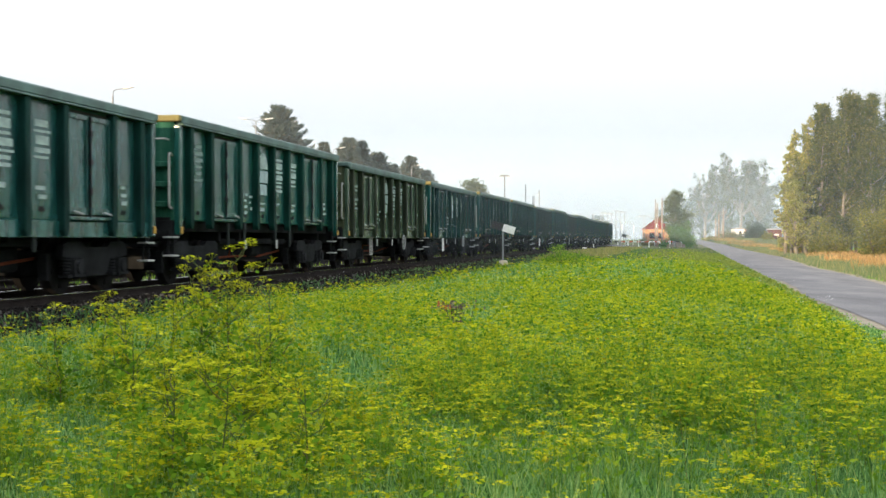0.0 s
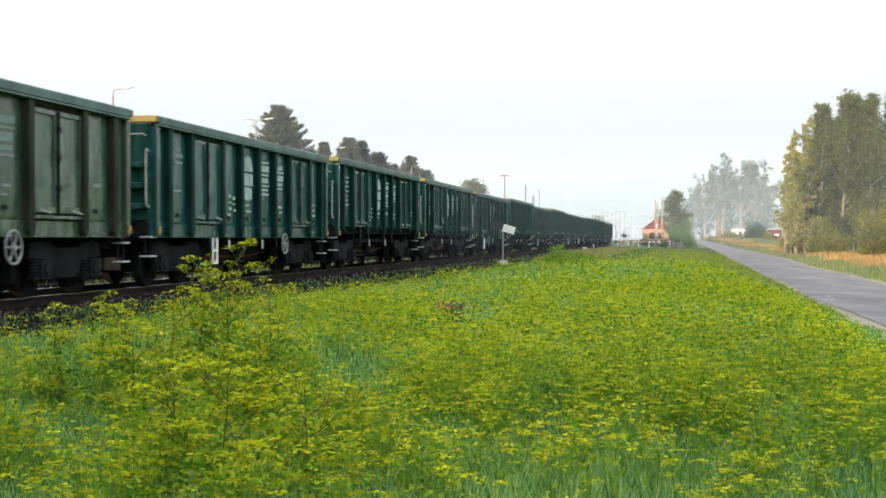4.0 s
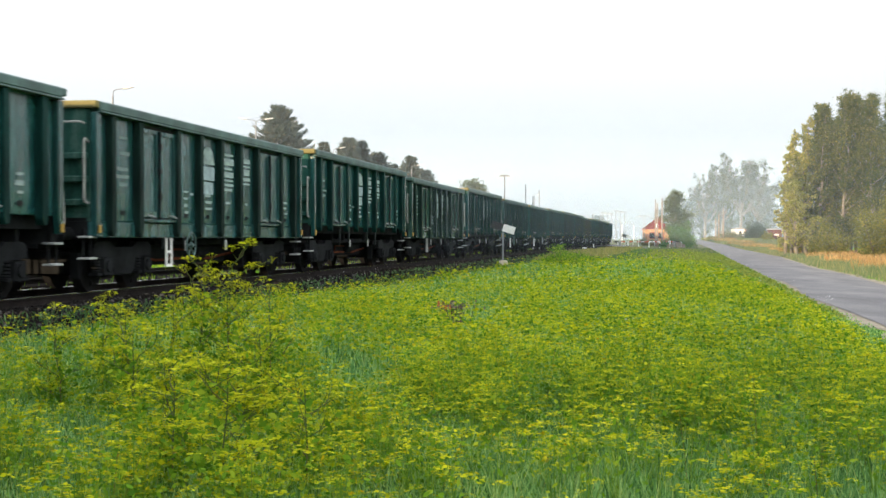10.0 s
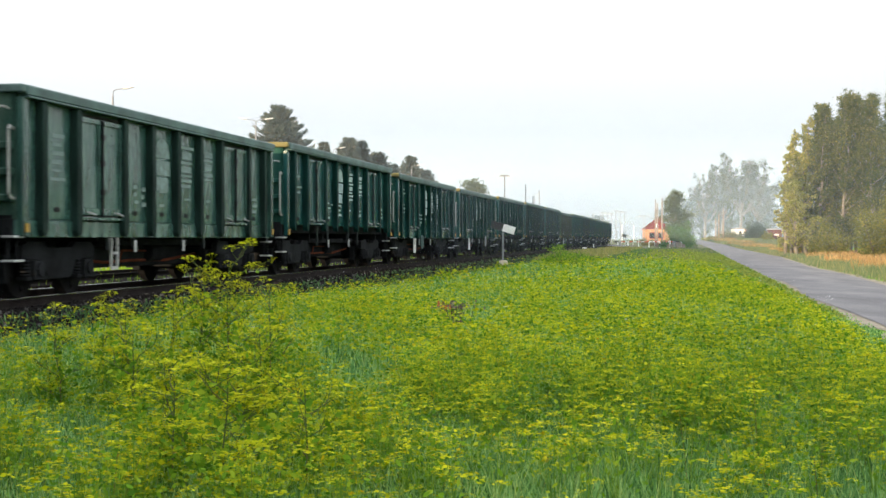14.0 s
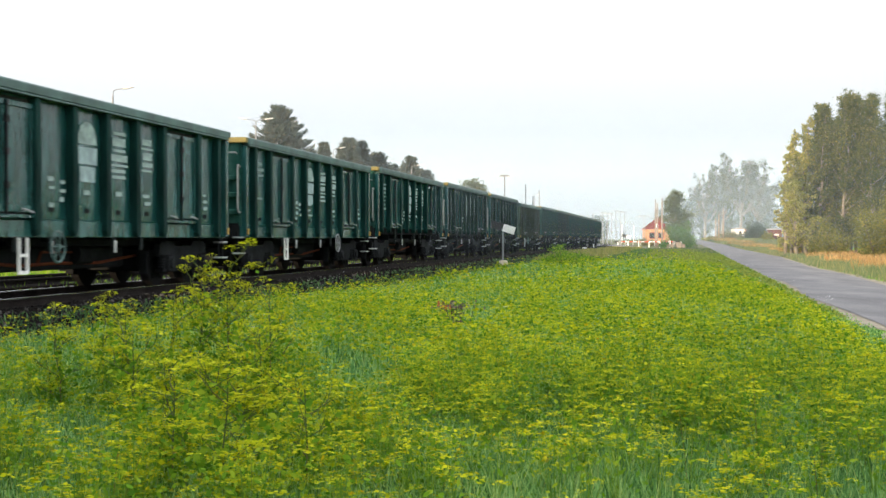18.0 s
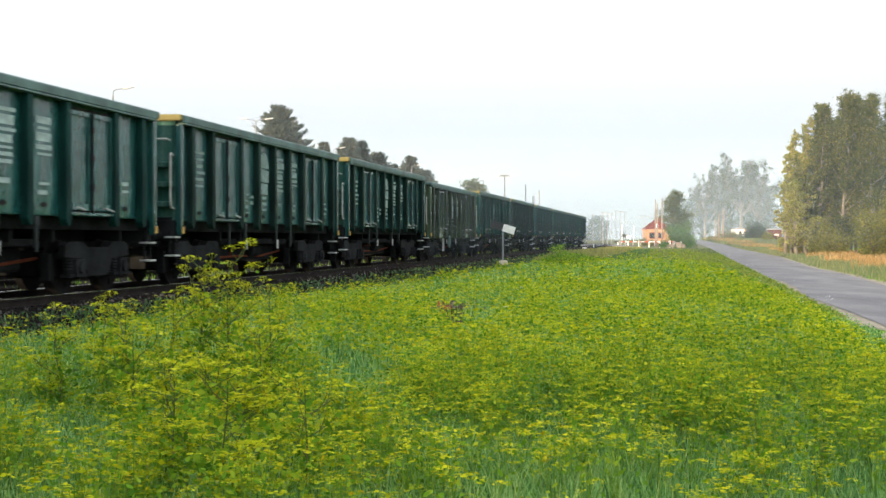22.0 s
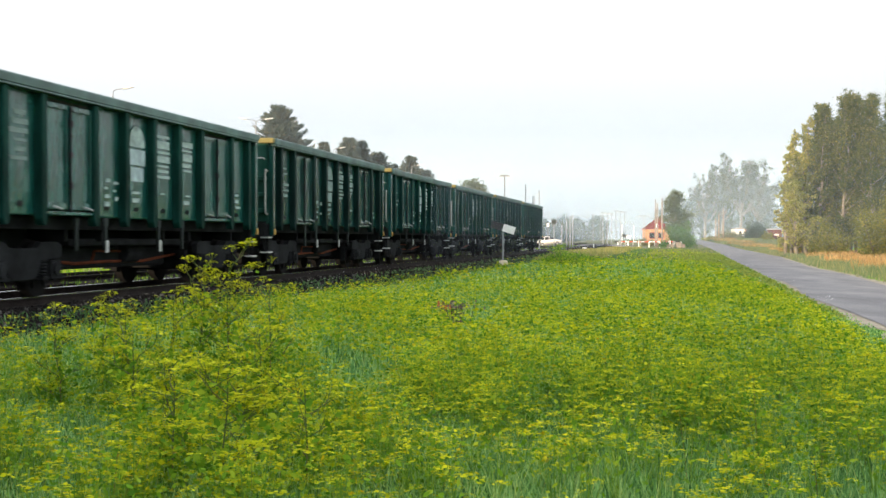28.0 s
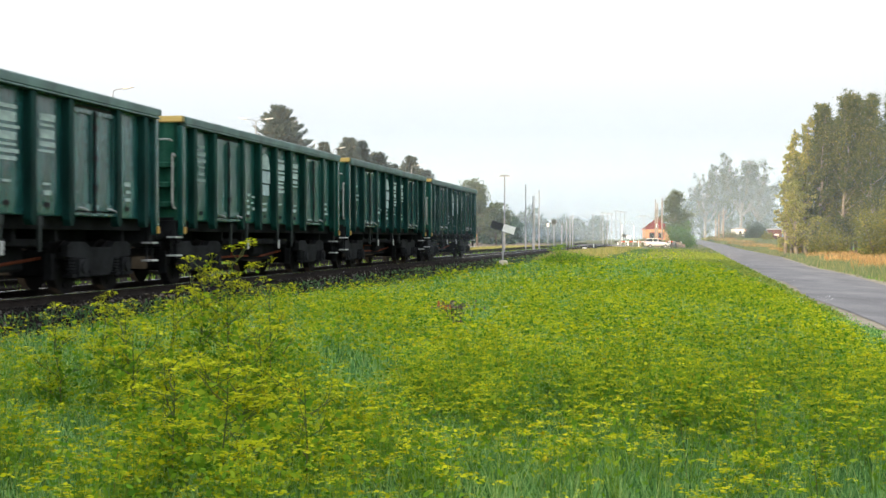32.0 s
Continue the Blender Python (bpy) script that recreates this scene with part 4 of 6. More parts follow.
def shrub(name, label, x, y, height, width, leaf_mat, seed, leaves=5000, leaf=0.12, base=0.0, deep=None):
    """A many-stemmed bush with a ragged crown down to the ground."""
    rng = np.random.default_rng(seed)
    t = thing(name, label, "bush", pose(x, y * DEEP, base))
    deep = deep or width
    bm = bmesh.new()
    tips = []
    for i in range(16):
        a, rr = rng.uniform(0, 2 * math.pi), math.sqrt(rng.random())
        tip = Vector((math.cos(a) * rr * width * 0.45, math.sin(a) * rr * deep * 0.45, height * rng.uniform(0.45, 1.0) * (1 - 0.4 * rr * rr)))
        limb(bm, rng, (tip.x * 0.25, tip.y * 0.25, -0.1), tip, 0.012 * height, 0.01, 3, 0.06)
        for k in range(7):
            f = rng.uniform(0.12, 1.0)
            tips.append((tip.x * (0.35 + 0.75 * f) + rng.normal() * 0.05 * width, tip.y * (0.35 + 0.75 * f) + rng.normal() * 0.05 * deep, tip.z * f + rng.normal() * 0.03 * height))
    part("stems", bm, BARK, t, smooth=True)
    tips = np.array(tips)
    c = tips[rng.integers(0, len(tips), leaves)] + rng.normal(size=(leaves, 3)) * 0.075 * np.array([width, deep, height])
    c[:, 2] = np.clip(np.abs(c[:, 2]), 0.04, height * 1.04)
    v, f = leaf_cards(rng, c, leaf)
    part("crown", mesh_np("crown", v, f, leaf_mat), leaf_mat, t)
    return t


def spray_cards(rng, c, along, length, width):
    """Narrow needle sprays that point along their twig."""
    n = len(c)
    a = along + rng.normal(size=(n, 3)) * 0.26
    a /= np.linalg.norm(a, axis=1, keepdims=True)
    b = np.cross(a, unit(rng, n))
    b /= np.linalg.norm(b, axis=1, keepdims=True) + 1e-6
    ln = (length * rng.uniform(0.5, 1.3, n))[:, None]
    wd = (width * rng.uniform(0.6, 1.3, n))[:, None]
    v = np.stack([c - b * wd, c + b * wd, c + a * ln], 1).reshape(-1, 3)
    return v, np.arange(3 * n).reshape(-1, 3)


def conifer(label, x, y, height, width, seed, sprays=30000, blunt=0.9, base=0.0):
    """Spruce: crowded whorls of boughs that sag and lift at their tips, ragged in outline."""
    rng = np.random.default_rng(seed)
    t = thing("spruce_tree", label, "tree", pose(x, y * DEEP, base))
    bm = bmesh.new()
    tube(bm, (0, 0, -0.2), (0, 0, height), 0.018 * height, 0.02, 8)
    pts, dirs, weight = [], [], []
    z = height * 0.1
    while z < height * 0.985:
        f = z / height
        dense = f > 0.55
        reach = width / 2 * (1 - f) ** blunt + 0.06
        for k in range(9 if dense else 5):
            a = rng.uniform(0, 2 * math.pi)
            rr = reach * (rng.uniform(0.5, 0.95) if rng.random() < 0.7 else rng.uniform(0.95, 1.32))
            out_ = np.array([math.cos(a), math.sin(a), 0.0])
            sag, lift = rng.uniform(0.05, 0.28), rng.uniform(0.12, 0.42)
            if k % 3 == 0:
                limb(bm, rng, (0, 0, z), Vector(out_ * rr) + Vector((0, 0, z - sag * rr * 0.6)), 0.03, 0.008, 2, 0.02)
            for q in range(26 if dense else 6):
                g = math.sqrt(rng.uniform(0.01, 1.0))
                side = rng.normal() * 0.15 * rr * (1.12 - 0.98 * g)
                h = z - sag * rr * g + lift * rr * g ** 3 - abs(side) * 0.25
                pts.append(out_ * rr * g + np.array([-math.sin(a), math.cos(a), 0]) * side + np.array([0, 0, h]))
                dirs.append(out_ * 0.8 + np.array([-math.sin(a), math.cos(a), 0]) * np.sign(side) * 0.5 + np.array([0, 0, -sag + 2.4 * lift * g * g]))
                weight.append(1.0 if dense else 0.12)
        z += height * (0.0105 if dense else 0.03)
    part("trunk", bm, BARK, t, smooth=True)
    pts, dirs, weight = np.array(pts), np.array(dirs), np.array(weight)
    k = rng.choice(len(pts), sprays, p=weight / weight.sum())
    v, f = spray_cards(rng, pts[k] + rng.normal(size=(sprays, 3)) * np.array([0.06, 0.06, 0.04]), dirs[k], 0.30, 0.045)
    part("crown", mesh_np("crown", v, f, CONIFER), CONIFER, t)
    return t


def airy_tree(label, x, y, height, width, leaf_mat, seed, leaves=9000, leaf=0.2, fork=0.28, trunk_r=0.45):
    """An old open-crowned tree: a forked trunk, limbs fanning upwards, and small separate leaf clumps at the twig ends."""
    rng = np.random.default_rng(seed)
    t = thing("tree", label, "tree", pose(x, y, 0))
    bm = bmesh.new()
    limb(bm, rng, (0, 0, -0.2), (0, 0, height * fork), trunk_r, trunk_r * 0.75, 3, 0.01)
    tips = []
    for i in range(9):
        ang = i * 2.4 + rng.uniform(-0.4, 0.4)
        spread_ = math.sqrt((i + 0.6) / 9)
        end = Vector((math.cos(ang) * spread_ * width * 0.42, math.sin(ang) * spread_ * width * 0.42, height * (0.98 - 0.34 * spread_ ** 2) * rng.uniform(0.9, 1.0)))
        root = Vector((0, 0, height * (fork + 0.05 * rng.normal() * 0.5 + 0.02 * (9 - i) / 2)))
        elbow = root.lerp(end, 0.45) + Vector((end.x * 0.12, end.y * 0.12, -0.02 * height))
        limb(bm, rng, root, elbow, trunk_r * 0.5, trunk_r * 0.3, 3, 0.03)
        limb(bm, rng, elbow, end, trunk_r * 0.3, 0.05, 3, 0.04)
        for j in range(9):
            b0 = elbow.lerp(end, rng.uniform(0.0, 0.95)) if j < 7 else root.lerp(elbow, rng.uniform(0.5, 1.0))
            d = Vector((end.x, end.y, 0)).normalized() * 0.5 + Vector((rng.normal() * 0.7, rng.normal() * 0.7, rng.uniform(-0.1, 0.9)))
            tip = b0 + d.normalized() * width * rng.uniform(0.08, 0.2)
            limb(bm, rng, b0, tip, 0.07, 0.025, 2, 0.06)
            for k in range(5):
                tips.append(np.array(b0.lerp(tip, rng.uniform(0.35, 1.1))) + rng.normal(size=3) * 0.022 * width)
    part("trunk", bm, BARK_PALE, t, smooth=True)
    tips = np.array(tips)
    tips = tips[rng.random(len(tips)) < 0.85]
    size = rng.uniform(0.6, 1.5, len(tips))
    k = rng.integers(0, len(tips), leaves)
    c = tips[k] + rng.normal(size=(leaves, 3)) * (0.016 * width * size[k])[:, None]
    c[:, 2] = np.clip(c[:, 2], 1.0, height * 1.02)
    v, f = leaf_cards(rng, c, leaf)
    part("crown", mesh_np("crown", v, f, leaf_mat), leaf_mat, t)
    return t


def build_trees():
    # dark conifers behind the train
    for i, (x, y, h, w, n, blunt) in enumerate(((-12.12, 96.5, 11.5, 10.0, 42000, 0.72), (-10.32, 101, 8.6, 3.4, 6000, 0.8), (-9.69, 106, 9.5, 4.4, 9000, 0.8), (-8.23, 114.5, 10.5, 6.8, 26000, 0.72), (-7.23, 116, 10.3, 5.8, 20000, 0.74), (-5.98, 119, 9.5, 7.0, 14000, 0.6), (-4.82, 121, 8.5, 6.0, 9000, 0.6), (-3.36, 136, 10.3, 7.6, 14000, 0.7), (-1.88, 140, 9.0, 7.0, 9000, 0.65))):
        conifer("dark green spruce standing behind the tracks", x, y / DEEP, h, w, 40 + i, n, blunt)
    # two far trees: the paler, greyer leaf colour stands in for haze
    broad_tree("tree", "rounded tree behind the station tracks with haze put into its grey-green leaves", 6.9, 250, 13.4, 9.5, HOUSE_TREE, BARK, 60, 8000, 0.24)
    broad_tree("tree", "tree behind the station tracks with haze put into its grey-green leaves", 11.0, 255, 9.0, 6.5, HOUSE_TREE, BARK, 61, 5000, 0.24)
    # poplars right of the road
    spots = ((30.71, 117, 9.6, 2.2, POPLAR_SUNLIT, 5200),
             (31.85, 119, 11.6, 2.6, POPLAR_SUNLIT, 6500),
             (33.05, 120, 13.0, 2.8, POPLAR_SUNLIT, 8000),
             (31.31, 115.5, 6.8, 3.2, POPLAR_SUNLIT, 6500),
             (33.05, 118.5, 9.5, 3.4, POPLAR_SUNLIT, 8000),
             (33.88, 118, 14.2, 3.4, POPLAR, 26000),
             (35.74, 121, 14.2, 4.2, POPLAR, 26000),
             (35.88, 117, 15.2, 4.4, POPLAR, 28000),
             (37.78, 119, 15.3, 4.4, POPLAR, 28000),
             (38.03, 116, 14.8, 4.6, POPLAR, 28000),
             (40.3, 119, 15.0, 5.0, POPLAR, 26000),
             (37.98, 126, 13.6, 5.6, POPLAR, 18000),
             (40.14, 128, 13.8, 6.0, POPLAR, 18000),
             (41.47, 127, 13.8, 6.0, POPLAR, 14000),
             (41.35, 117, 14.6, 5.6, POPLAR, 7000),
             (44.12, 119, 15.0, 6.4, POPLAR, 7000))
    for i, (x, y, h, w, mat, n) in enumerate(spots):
        lab = "tall poplar by the road with sunlit yellow put into its leaf colour" if mat is POPLAR_SUNLIT else "tall dense poplar with olive-green leaves by the road"
        broad_tree("poplar_tree", lab, x, y / DEEP, h, w, mat, BARK_PALE, 80 + i, int(1.5 * n) if mat is POPLAR_SUNLIT else n, 0.088, 0.06, True, 1.5 if mat is POPLAR_SUNLIT else 0.5, trunk_r=0.17, spray=0.036 if mat is POPLAR_SUNLIT else 0.042)
    for i, (x, y, h, w, mat, n) in enumerate(((33.3, 99, 5.7, 5.2, BUSH, 19000), (34.6, 97, 5.0, 4.6, BUSH, 9000), (33.1, 112, 3.7, 3.0, BUSH, 9000), (33.06, 110, 2.6, 2.6, BUSH, 5000), (34.59, 128, 2.4, 2.6, BUSH, 4000), (33.87, 122, 2.0, 2.2, BUSH, 3000))):
        shrub("bush", "dense olive-yellow roadside bush", x, y / DEEP, h, w, mat, 120 + i, n, 0.085)
    # big pale tree and its company at the far end of the road
    for i, (x, y, h, w, n) in enumerate(((80.5, 352, 26.5, 21.0, 17000), (76.16, 356, 23.0, 17.0, 12000), (70.33, 350, 20.0, 12.0, 8000), (86.69, 360, 22.0, 14.0, 7000))):
        airy_tree("large airy tree veiled by morning mist", x, y, h, w, MISTY, 140 + i, n)
    shrub("bush", "dark blue-green bush beside a small house", 71.72, 300 / DEEP, 5.3, 5.2, DARK_BUSH, 142, 9000, 0.14, 1.1)
    shrub("bush", "low olive bush by the road", 69.85, 280 / DEEP, 2.6, 2.6, BUSH, 143, 2500, 0.12, 0.9)
    for x, y, h, w in ((67.19, 306, 2.6, 4.6), (69.01, 307, 2.0, 3.4), (65.2, 306, 1.7, 3.8), (63.14, 305, 1.2, 3.2), (69.52, 304, 1.3, 3.4)):
        shrub("bush", "dusty grey-green hedge before the white cottage", x, y / DEEP, h, w, BUSH_DUSTY, 144 + int(10 * h), 2600, 0.13, 1.2)
    # tree by the crossing house
    broad_tree("tree", "slender birch-like tree by the crossing house", 40.1, 212, 10.0, 5.4, HOUSE_TREE, BARK_PALE, 150, 12000, 0.15, 0.25)
    shrub("bush", "round bright green bush by the crossing house", 40.0, 206, 4.8, 6.2, BUSH_GREEN, 151, 12000, 0.12)
    for x, y, h, w in ((37.98, 247, 1.5, 2.0), (39.31, 246, 1.2, 1.8)):
        shrub("bush", "low dusty shrub before the crossing house", x, y / DEEP, h, w, BUSH_DUSTY, 157 + int(10 * h), 1500, 0.1, 0.3)
    shrub("bush", "small dark bush before the crossing house", 36.6, 204, 1.6, 1.5, BUSH_GREEN, 152, 1500, 0.12)
    # far woods
    rng = np.random.default_rng(9)
    cs, sz = [], []
    for x0, x1, y0, y1, h in ((9, 26, 345, 370, 11.0), (21, 50, 360, 395, 8.6), (4, 18, 290, 310, 9.6), (72, 120, 400, 420, 16.5), (-120, 0, 240, 300, 7.0), (40, 75, 560, 600, 9.0), (105, 260, 330, 420, 15.0)):
        k = int((x1 - x0) / (1.3 if x1 < 55 else 2.2))
        for i in range(k):
            cx, cy, hh = x0 + (i + rng.random()) * (x1 - x0) / k, rng.uniform(y0, y1), h * rng.uniform(0.65, 1.05)
            m = 420 if 0 < x0 < 100 and y1 < 430 else 200
            u = unit(rng, m) * rng.random((m, 1)) ** 0.4
            cs.append(np.array([cx, cy * DEEP, hh * 0.52]) + u * np.array([2.6, 2.6, hh * 0.5]) * rng.uniform(0.7, 1.15, (m, 1)))
    c = np.concatenate(cs)
    c[:, 2] = np.abs(c[:, 2])
    v, f = leaf_cards(rng, c, 0.66)
    tagged(new("far_woods", mesh_np("far_woods", v, f, ALDER)), "misty belt of woods in the distance", "woods", kind="stuff")


# ---------------------------------------------------------------- meadow
def road_edge(y):
    return 3.3 + 0.1886 * y


def in_field(x, y, rng, soft=0.5):
    """Between the ballast's foot and the road, or right of the road."""
    rx, ry, h = on_line(np.clip((y - 24.17) * 1.0148, -300, 700))
    right = (x - rx) * np.cos(h) > 1.65 + rng.random(len(x)) * soft
    return right & (x < road_edge(y) + 0.1 - rng.random(len(x)) * 0.35)


def scatter(rng, n, y0, y1, power=1.0, side=0.40):
    y = y0 + (y1 - y0) * rng.random(n) ** power
    x = rng.uniform(-1, 1, n) * (side * y + 0.6)
    k = in_field(x, y, rng)
    return x[k], y[k]


def track_gap(x, y):
    """Metres from the track's middle."""
    rx, ry, h = on_line(np.clip((y - 24.17) * 1.0148, -300, 700))
    return (x - rx) * np.cos(h)


def near_road(x, y):
    """Plants stay short beside the road and beside the ballast."""
    return np.clip((road_edge(y) - x) / np.interp(y, [25, 60], [2.0, 4.5]), 0.1, 1.0) * np.clip((track_gap(x, y) - 0.9) / np.interp(y, [24, 40], [2.0, 3.6]), 0.4, 1.0)


def blades(rng, x, y, h, w, lean=0.5, z=0.0):
    """Bent grass blades: a long triangle folded once."""
    n = len(x)
    a = rng.uniform(0, 2 * math.pi, n)
    d = np.stack([np.cos(a), np.sin(a), np.zeros(n)], 1)
    t = np.stack([-np.sin(a), np.cos(a), np.zeros(n)], 1) * (np.asarray(w) * rng.uniform(0.7, 1.3, n))[:, None]
    h = np.asarray(h) * rng.uniform(0.55, 1.25, n)
    b = np.stack([x, y, np.zeros(n) + z], 1)
    up = np.array([0, 0, 1.0])
    l = (lean * h * rng.uniform(0.2, 1.3, n))[:, None]
    mid = b + up * (h * 0.6)[:, None] + d * l * 0.35
    tip = b + up * h[:, None] + d * l
    v = np.stack([b - t, b + t, mid + t * 0.8, mid - t * 0.8, tip], 1).reshape(-1, 3)
    i = np.arange(n)[:, None] * 5
    f = np.concatenate([i + np.array([[0, 1, 2]]), i + np.array([[0, 2, 3]]), i + np.array([[3, 2, 4]])])
    return v, f


def join(*sets):
    vs, fs, k = [], [], 0
    for v, f in sets:
        vs.append(v)
        fs.append(f + k)
        k += len(v)
    return np.concatenate(vs), np.concatenate(fs)


def umbels(rng, c, r, florets, thick=0.18):
    """Flat flower heads: small tilted florets spread over a shallow dish."""
    n = len(c)
    a = rng.uniform(0, 2 * math.pi, (n, florets))
    q = np.sqrt(rng.random((n, florets))) * np.asarray(r)[:, None]
    p = np.stack([c[:, None, 0] + np.cos(a) * q, c[:, None, 1] + np.sin(a) * q, c[:, None, 2] - thick * q * q / np.asarray(r)[:, None] + rng.normal(0, 0.004, (n, florets))], 2).reshape(-1, 3)
    size = np.repeat(np.asarray(r) * 1.15 / math.sqrt(florets), florets)
    v, f = leaf_cards(rng, p, size, 0.95)
    return v, np.concatenate([f[:, [0, 1, 2]], f[:, [0, 2, 3]]])


def rods(a, b, w):
    """Thin three-sided stalks between two sets of points."""
    n = len(a)
    off = np.array([(1, 0, 0), (-0.5, 0.87, 0), (-0.5, -0.87, 0)]) * w
    v = np.concatenate([a[:, None, :] + off, b[:, None, :] + off * 0.7], 1).reshape(-1, 3)
    i = np.arange(n)[:, None] * 6
    tri = []
    for p, q in ((0, 1), (1, 2), (2, 0)):
        tri += [i + np.array([[p, q, q + 3]]), i + np.array([[p, q + 3, p + 3]])]
    return v, np.concatenate(tri)


def patchy(x, y, s=0.16):
    """Slow waves of density over the meadow, 0 to 1."""
    return 0.5 + 0.25 * np.sin(x * s * 3.1 + 1.3 * np.sin(y * s)) + 0.25 * np.sin(y * s * 1.9 + 1.7 * np.sin(x * s * 1.4) + 2)


def build_meadow():
    rng = np.random.default_rng(21)
    # grass
    sets = []
    for n, y0, y1, h, w in ((110000, 3.2, 12, 0.34, 0.0062), (105000, 11, 32, 0.38, 0.011), (72000, 30, 80, 0.38, 0.029), (42000, 75, 200, 0.32, 0.065)):
        x, y = scatter(rng, n, y0, y1, 0.8)
        sets.append(blades(rng, x, y, h * near_road(x, y) * np.interp(y, [60, 150], [1.0, 0.5]), w))
    v, f = sets.pop()
    tagged(new("far_meadow_grass", mesh_np("far_meadow_grass", v, f, VERGE)), "faded short grass at the far end of the meadow", "grass", kind="stuff")
    v, f = join(*sets)
    tagged(new("meadow_grass", mesh_np("meadow_grass", v, f, GRASS)), "long green meadow grass wet with dew", "grass", kind="stuff")
    # the same meadow, thinner, all round where the camera stands
    y = rng.uniform(-30, 32, 30000)
    x = rng.uniform(-16, 10, 30000)
    k = in_field(x, y, rng) & ((np.abs(x) > 0.4 * y + 0.4) | (y < 3.2)) & (x * x + y * y > 0.5)
    x, y = x[k], y[k]
    v, f = blades(rng, x, y, 0.4 * near_road(x, y), 0.028)
    tagged(new("meadow_grass", mesh_np("meadow_grass", v, f, GRASS)), "long green meadow grass wet with dew", "grass", kind="stuff")
    # yellow umbel weeds
    heads, old, stalks, leaves = [], [], [], []
    for n, y0, y1, fl, per, r in ((1600, 4.2, 13, 12, 13, 0.040), (7000, 12.5, 34, 5, 10, 0.046), (10500, 33, 78, 2, 9, 0.058), (2600, 76, 150, 2, 6, 0.075)):
        x, y = scatter(rng, n, y0, y1, 0.75)
        keep = rng.random(len(x)) < 0.25 + 0.9 * patchy(x, y)
        for cx, cy, rx, ry in ((0.6, 20.8, 0.6, 1.7), (4.4, 20.8, 0.7, 1.7), (-0.9, 12.2, 0.35, 1.6), (-2.2, 8.8, 0.3, 1.2), (2.2, 42, 1.2, 4), (0.16, 18.4, 0.3, 0.6)):
            keep &= ((x - cx) / rx) ** 2 + ((y - cy) / ry) ** 2 > rng.uniform(0.5, 1.3, len(x))
        keep &= rng.random(len(x)) < np.clip((track_gap(x, y) - 1.6) / np.interp(y, [24, 45], [3.0, 8.0]), 0.22, 1.0)
        if y0 < 10:
            keep &= rng.random(len(x)) < np.clip(0.22 + (y - 6.0) / 3.6 + (x < -0.04 * y + 0.3) * 0.4, 0, 1)
        x, y = x[keep], y[keep]
        h = rng.uniform(0.38, 0.78, len(x)) * near_road(x, y) * np.interp(y, [50, 110], [1.0, 0.6])
        x, y, h = x[h > 0.2], y[h > 0.2], h[h > 0.2]
        px, py, ph = np.repeat(x, per), np.repeat(y, per), np.repeat(h, per)
        m = len(px)
        a, q = rng.uniform(0, 2 * math.pi, m), rng.uniform(0.03, 0.22, m)
        c = np.stack([px + np.cos(a) * q, py + np.sin(a) * q, ph * rng.uniform(0.62, 1.05, m)], 1)
        fading = rng.random(m) < np.where((px < -0.03 * py - 0.1) & (py < 22), 0.75, np.where(py < 30, 0.3, 0.55))
        heads.append(umbels(rng, c[~fading], (r * rng.uniform(0.6, 1.3, m))[~fading], fl))
        if fading.any():
            old.append(umbels(rng, c[fading], (r * rng.uniform(0.6, 1.3, m))[fading], fl))
        foot = np.stack([px + np.cos(a) * q * 0.1, py + np.sin(a) * q * 0.1, ph * 0.35], 1)
        if y1 < 40:
            if y1 < 20:
                stalks.append(rods(foot, c, 0.002))
            stalks.append(rods(np.stack([x, y, 0 * x], 1), np.stack([x, y, h * 0.8], 1), 0.004))
        m2 = len(x) * (60 if y1 < 20 else 24 if y1 < 40 else 7)
        k = rng.integers(0, len(x), m2)
        lc = np.stack([x[k] + rng.normal(0, 0.11, m2), y[k] + rng.normal(0, 0.11, m2), h[k] * rng.uniform(0.15, 0.95, m2)], 1)
        lv, lf = leaf_cards(rng, lc, 0.019 if y1 < 20 else 0.03 if y1 < 40 else 0.065, 0.3)
        leaves.append((lv, np.concatenate([lf[:, [0, 1, 2]], lf[:, [0, 2, 3]]])))
    wy, wx = rng.uniform(-28, 30, 2600), rng.uniform(-15, 9, 2600)
    k = in_field(wx, wy, rng) & ((np.abs(wx) > 0.4 * wy + 0.5) | (wy < 3.0)) & (wx * wx + wy * wy > 4)
    wx, wy = wx[k], wy[k]
    wh = rng.uniform(0.38, 0.75, len(wx)) * near_road(wx, wy)
    px, py, ph = np.repeat(wx, 7), np.repeat(wy, 7), np.repeat(wh, 7)
    a, q = rng.uniform(0, 2 * math.pi, len(px)), rng.uniform(0.03, 0.22, len(px))
    c = np.stack([px + np.cos(a) * q, py + np.sin(a) * q, ph * rng.uniform(0.62, 1.05, len(px))], 1)
    heads.append(umbels(rng, c, 0.06 * rng.uniform(0.6, 1.3, len(px)), 6))
    stalks.append(rods(np.stack([px, py, ph * 0.1], 1), c, 0.003))
    for nm, s, mat, lab in (("umbel_blooms", heads, BLOOM, "yellow-green umbel flower heads over the meadow"), ("fading_umbels", old, BLOOM_OLD, "fading olive and orange umbel flower heads"), ("umbel_stalks", stalks, STALK, "thin green stalks of the meadow flowers"),
                            ("umbel_leaves", leaves, WEED, "feathery green leaves of the meadow weeds")):
        v, f = join(*s)
        tagged(new(nm, mesh_np(nm, v, f, mat)), lab, "wildflowers", kind="stuff")
    # specks of small white flowers
    x, y = scatter(rng, 5200, 11, 80, 0.8)
    k = x < road_edge(y) - 0.8
    x, y = x[k], y[k]
    k = patchy(x + 9, y, 0.4) > 0.62
    x, y = x[k], y[k]
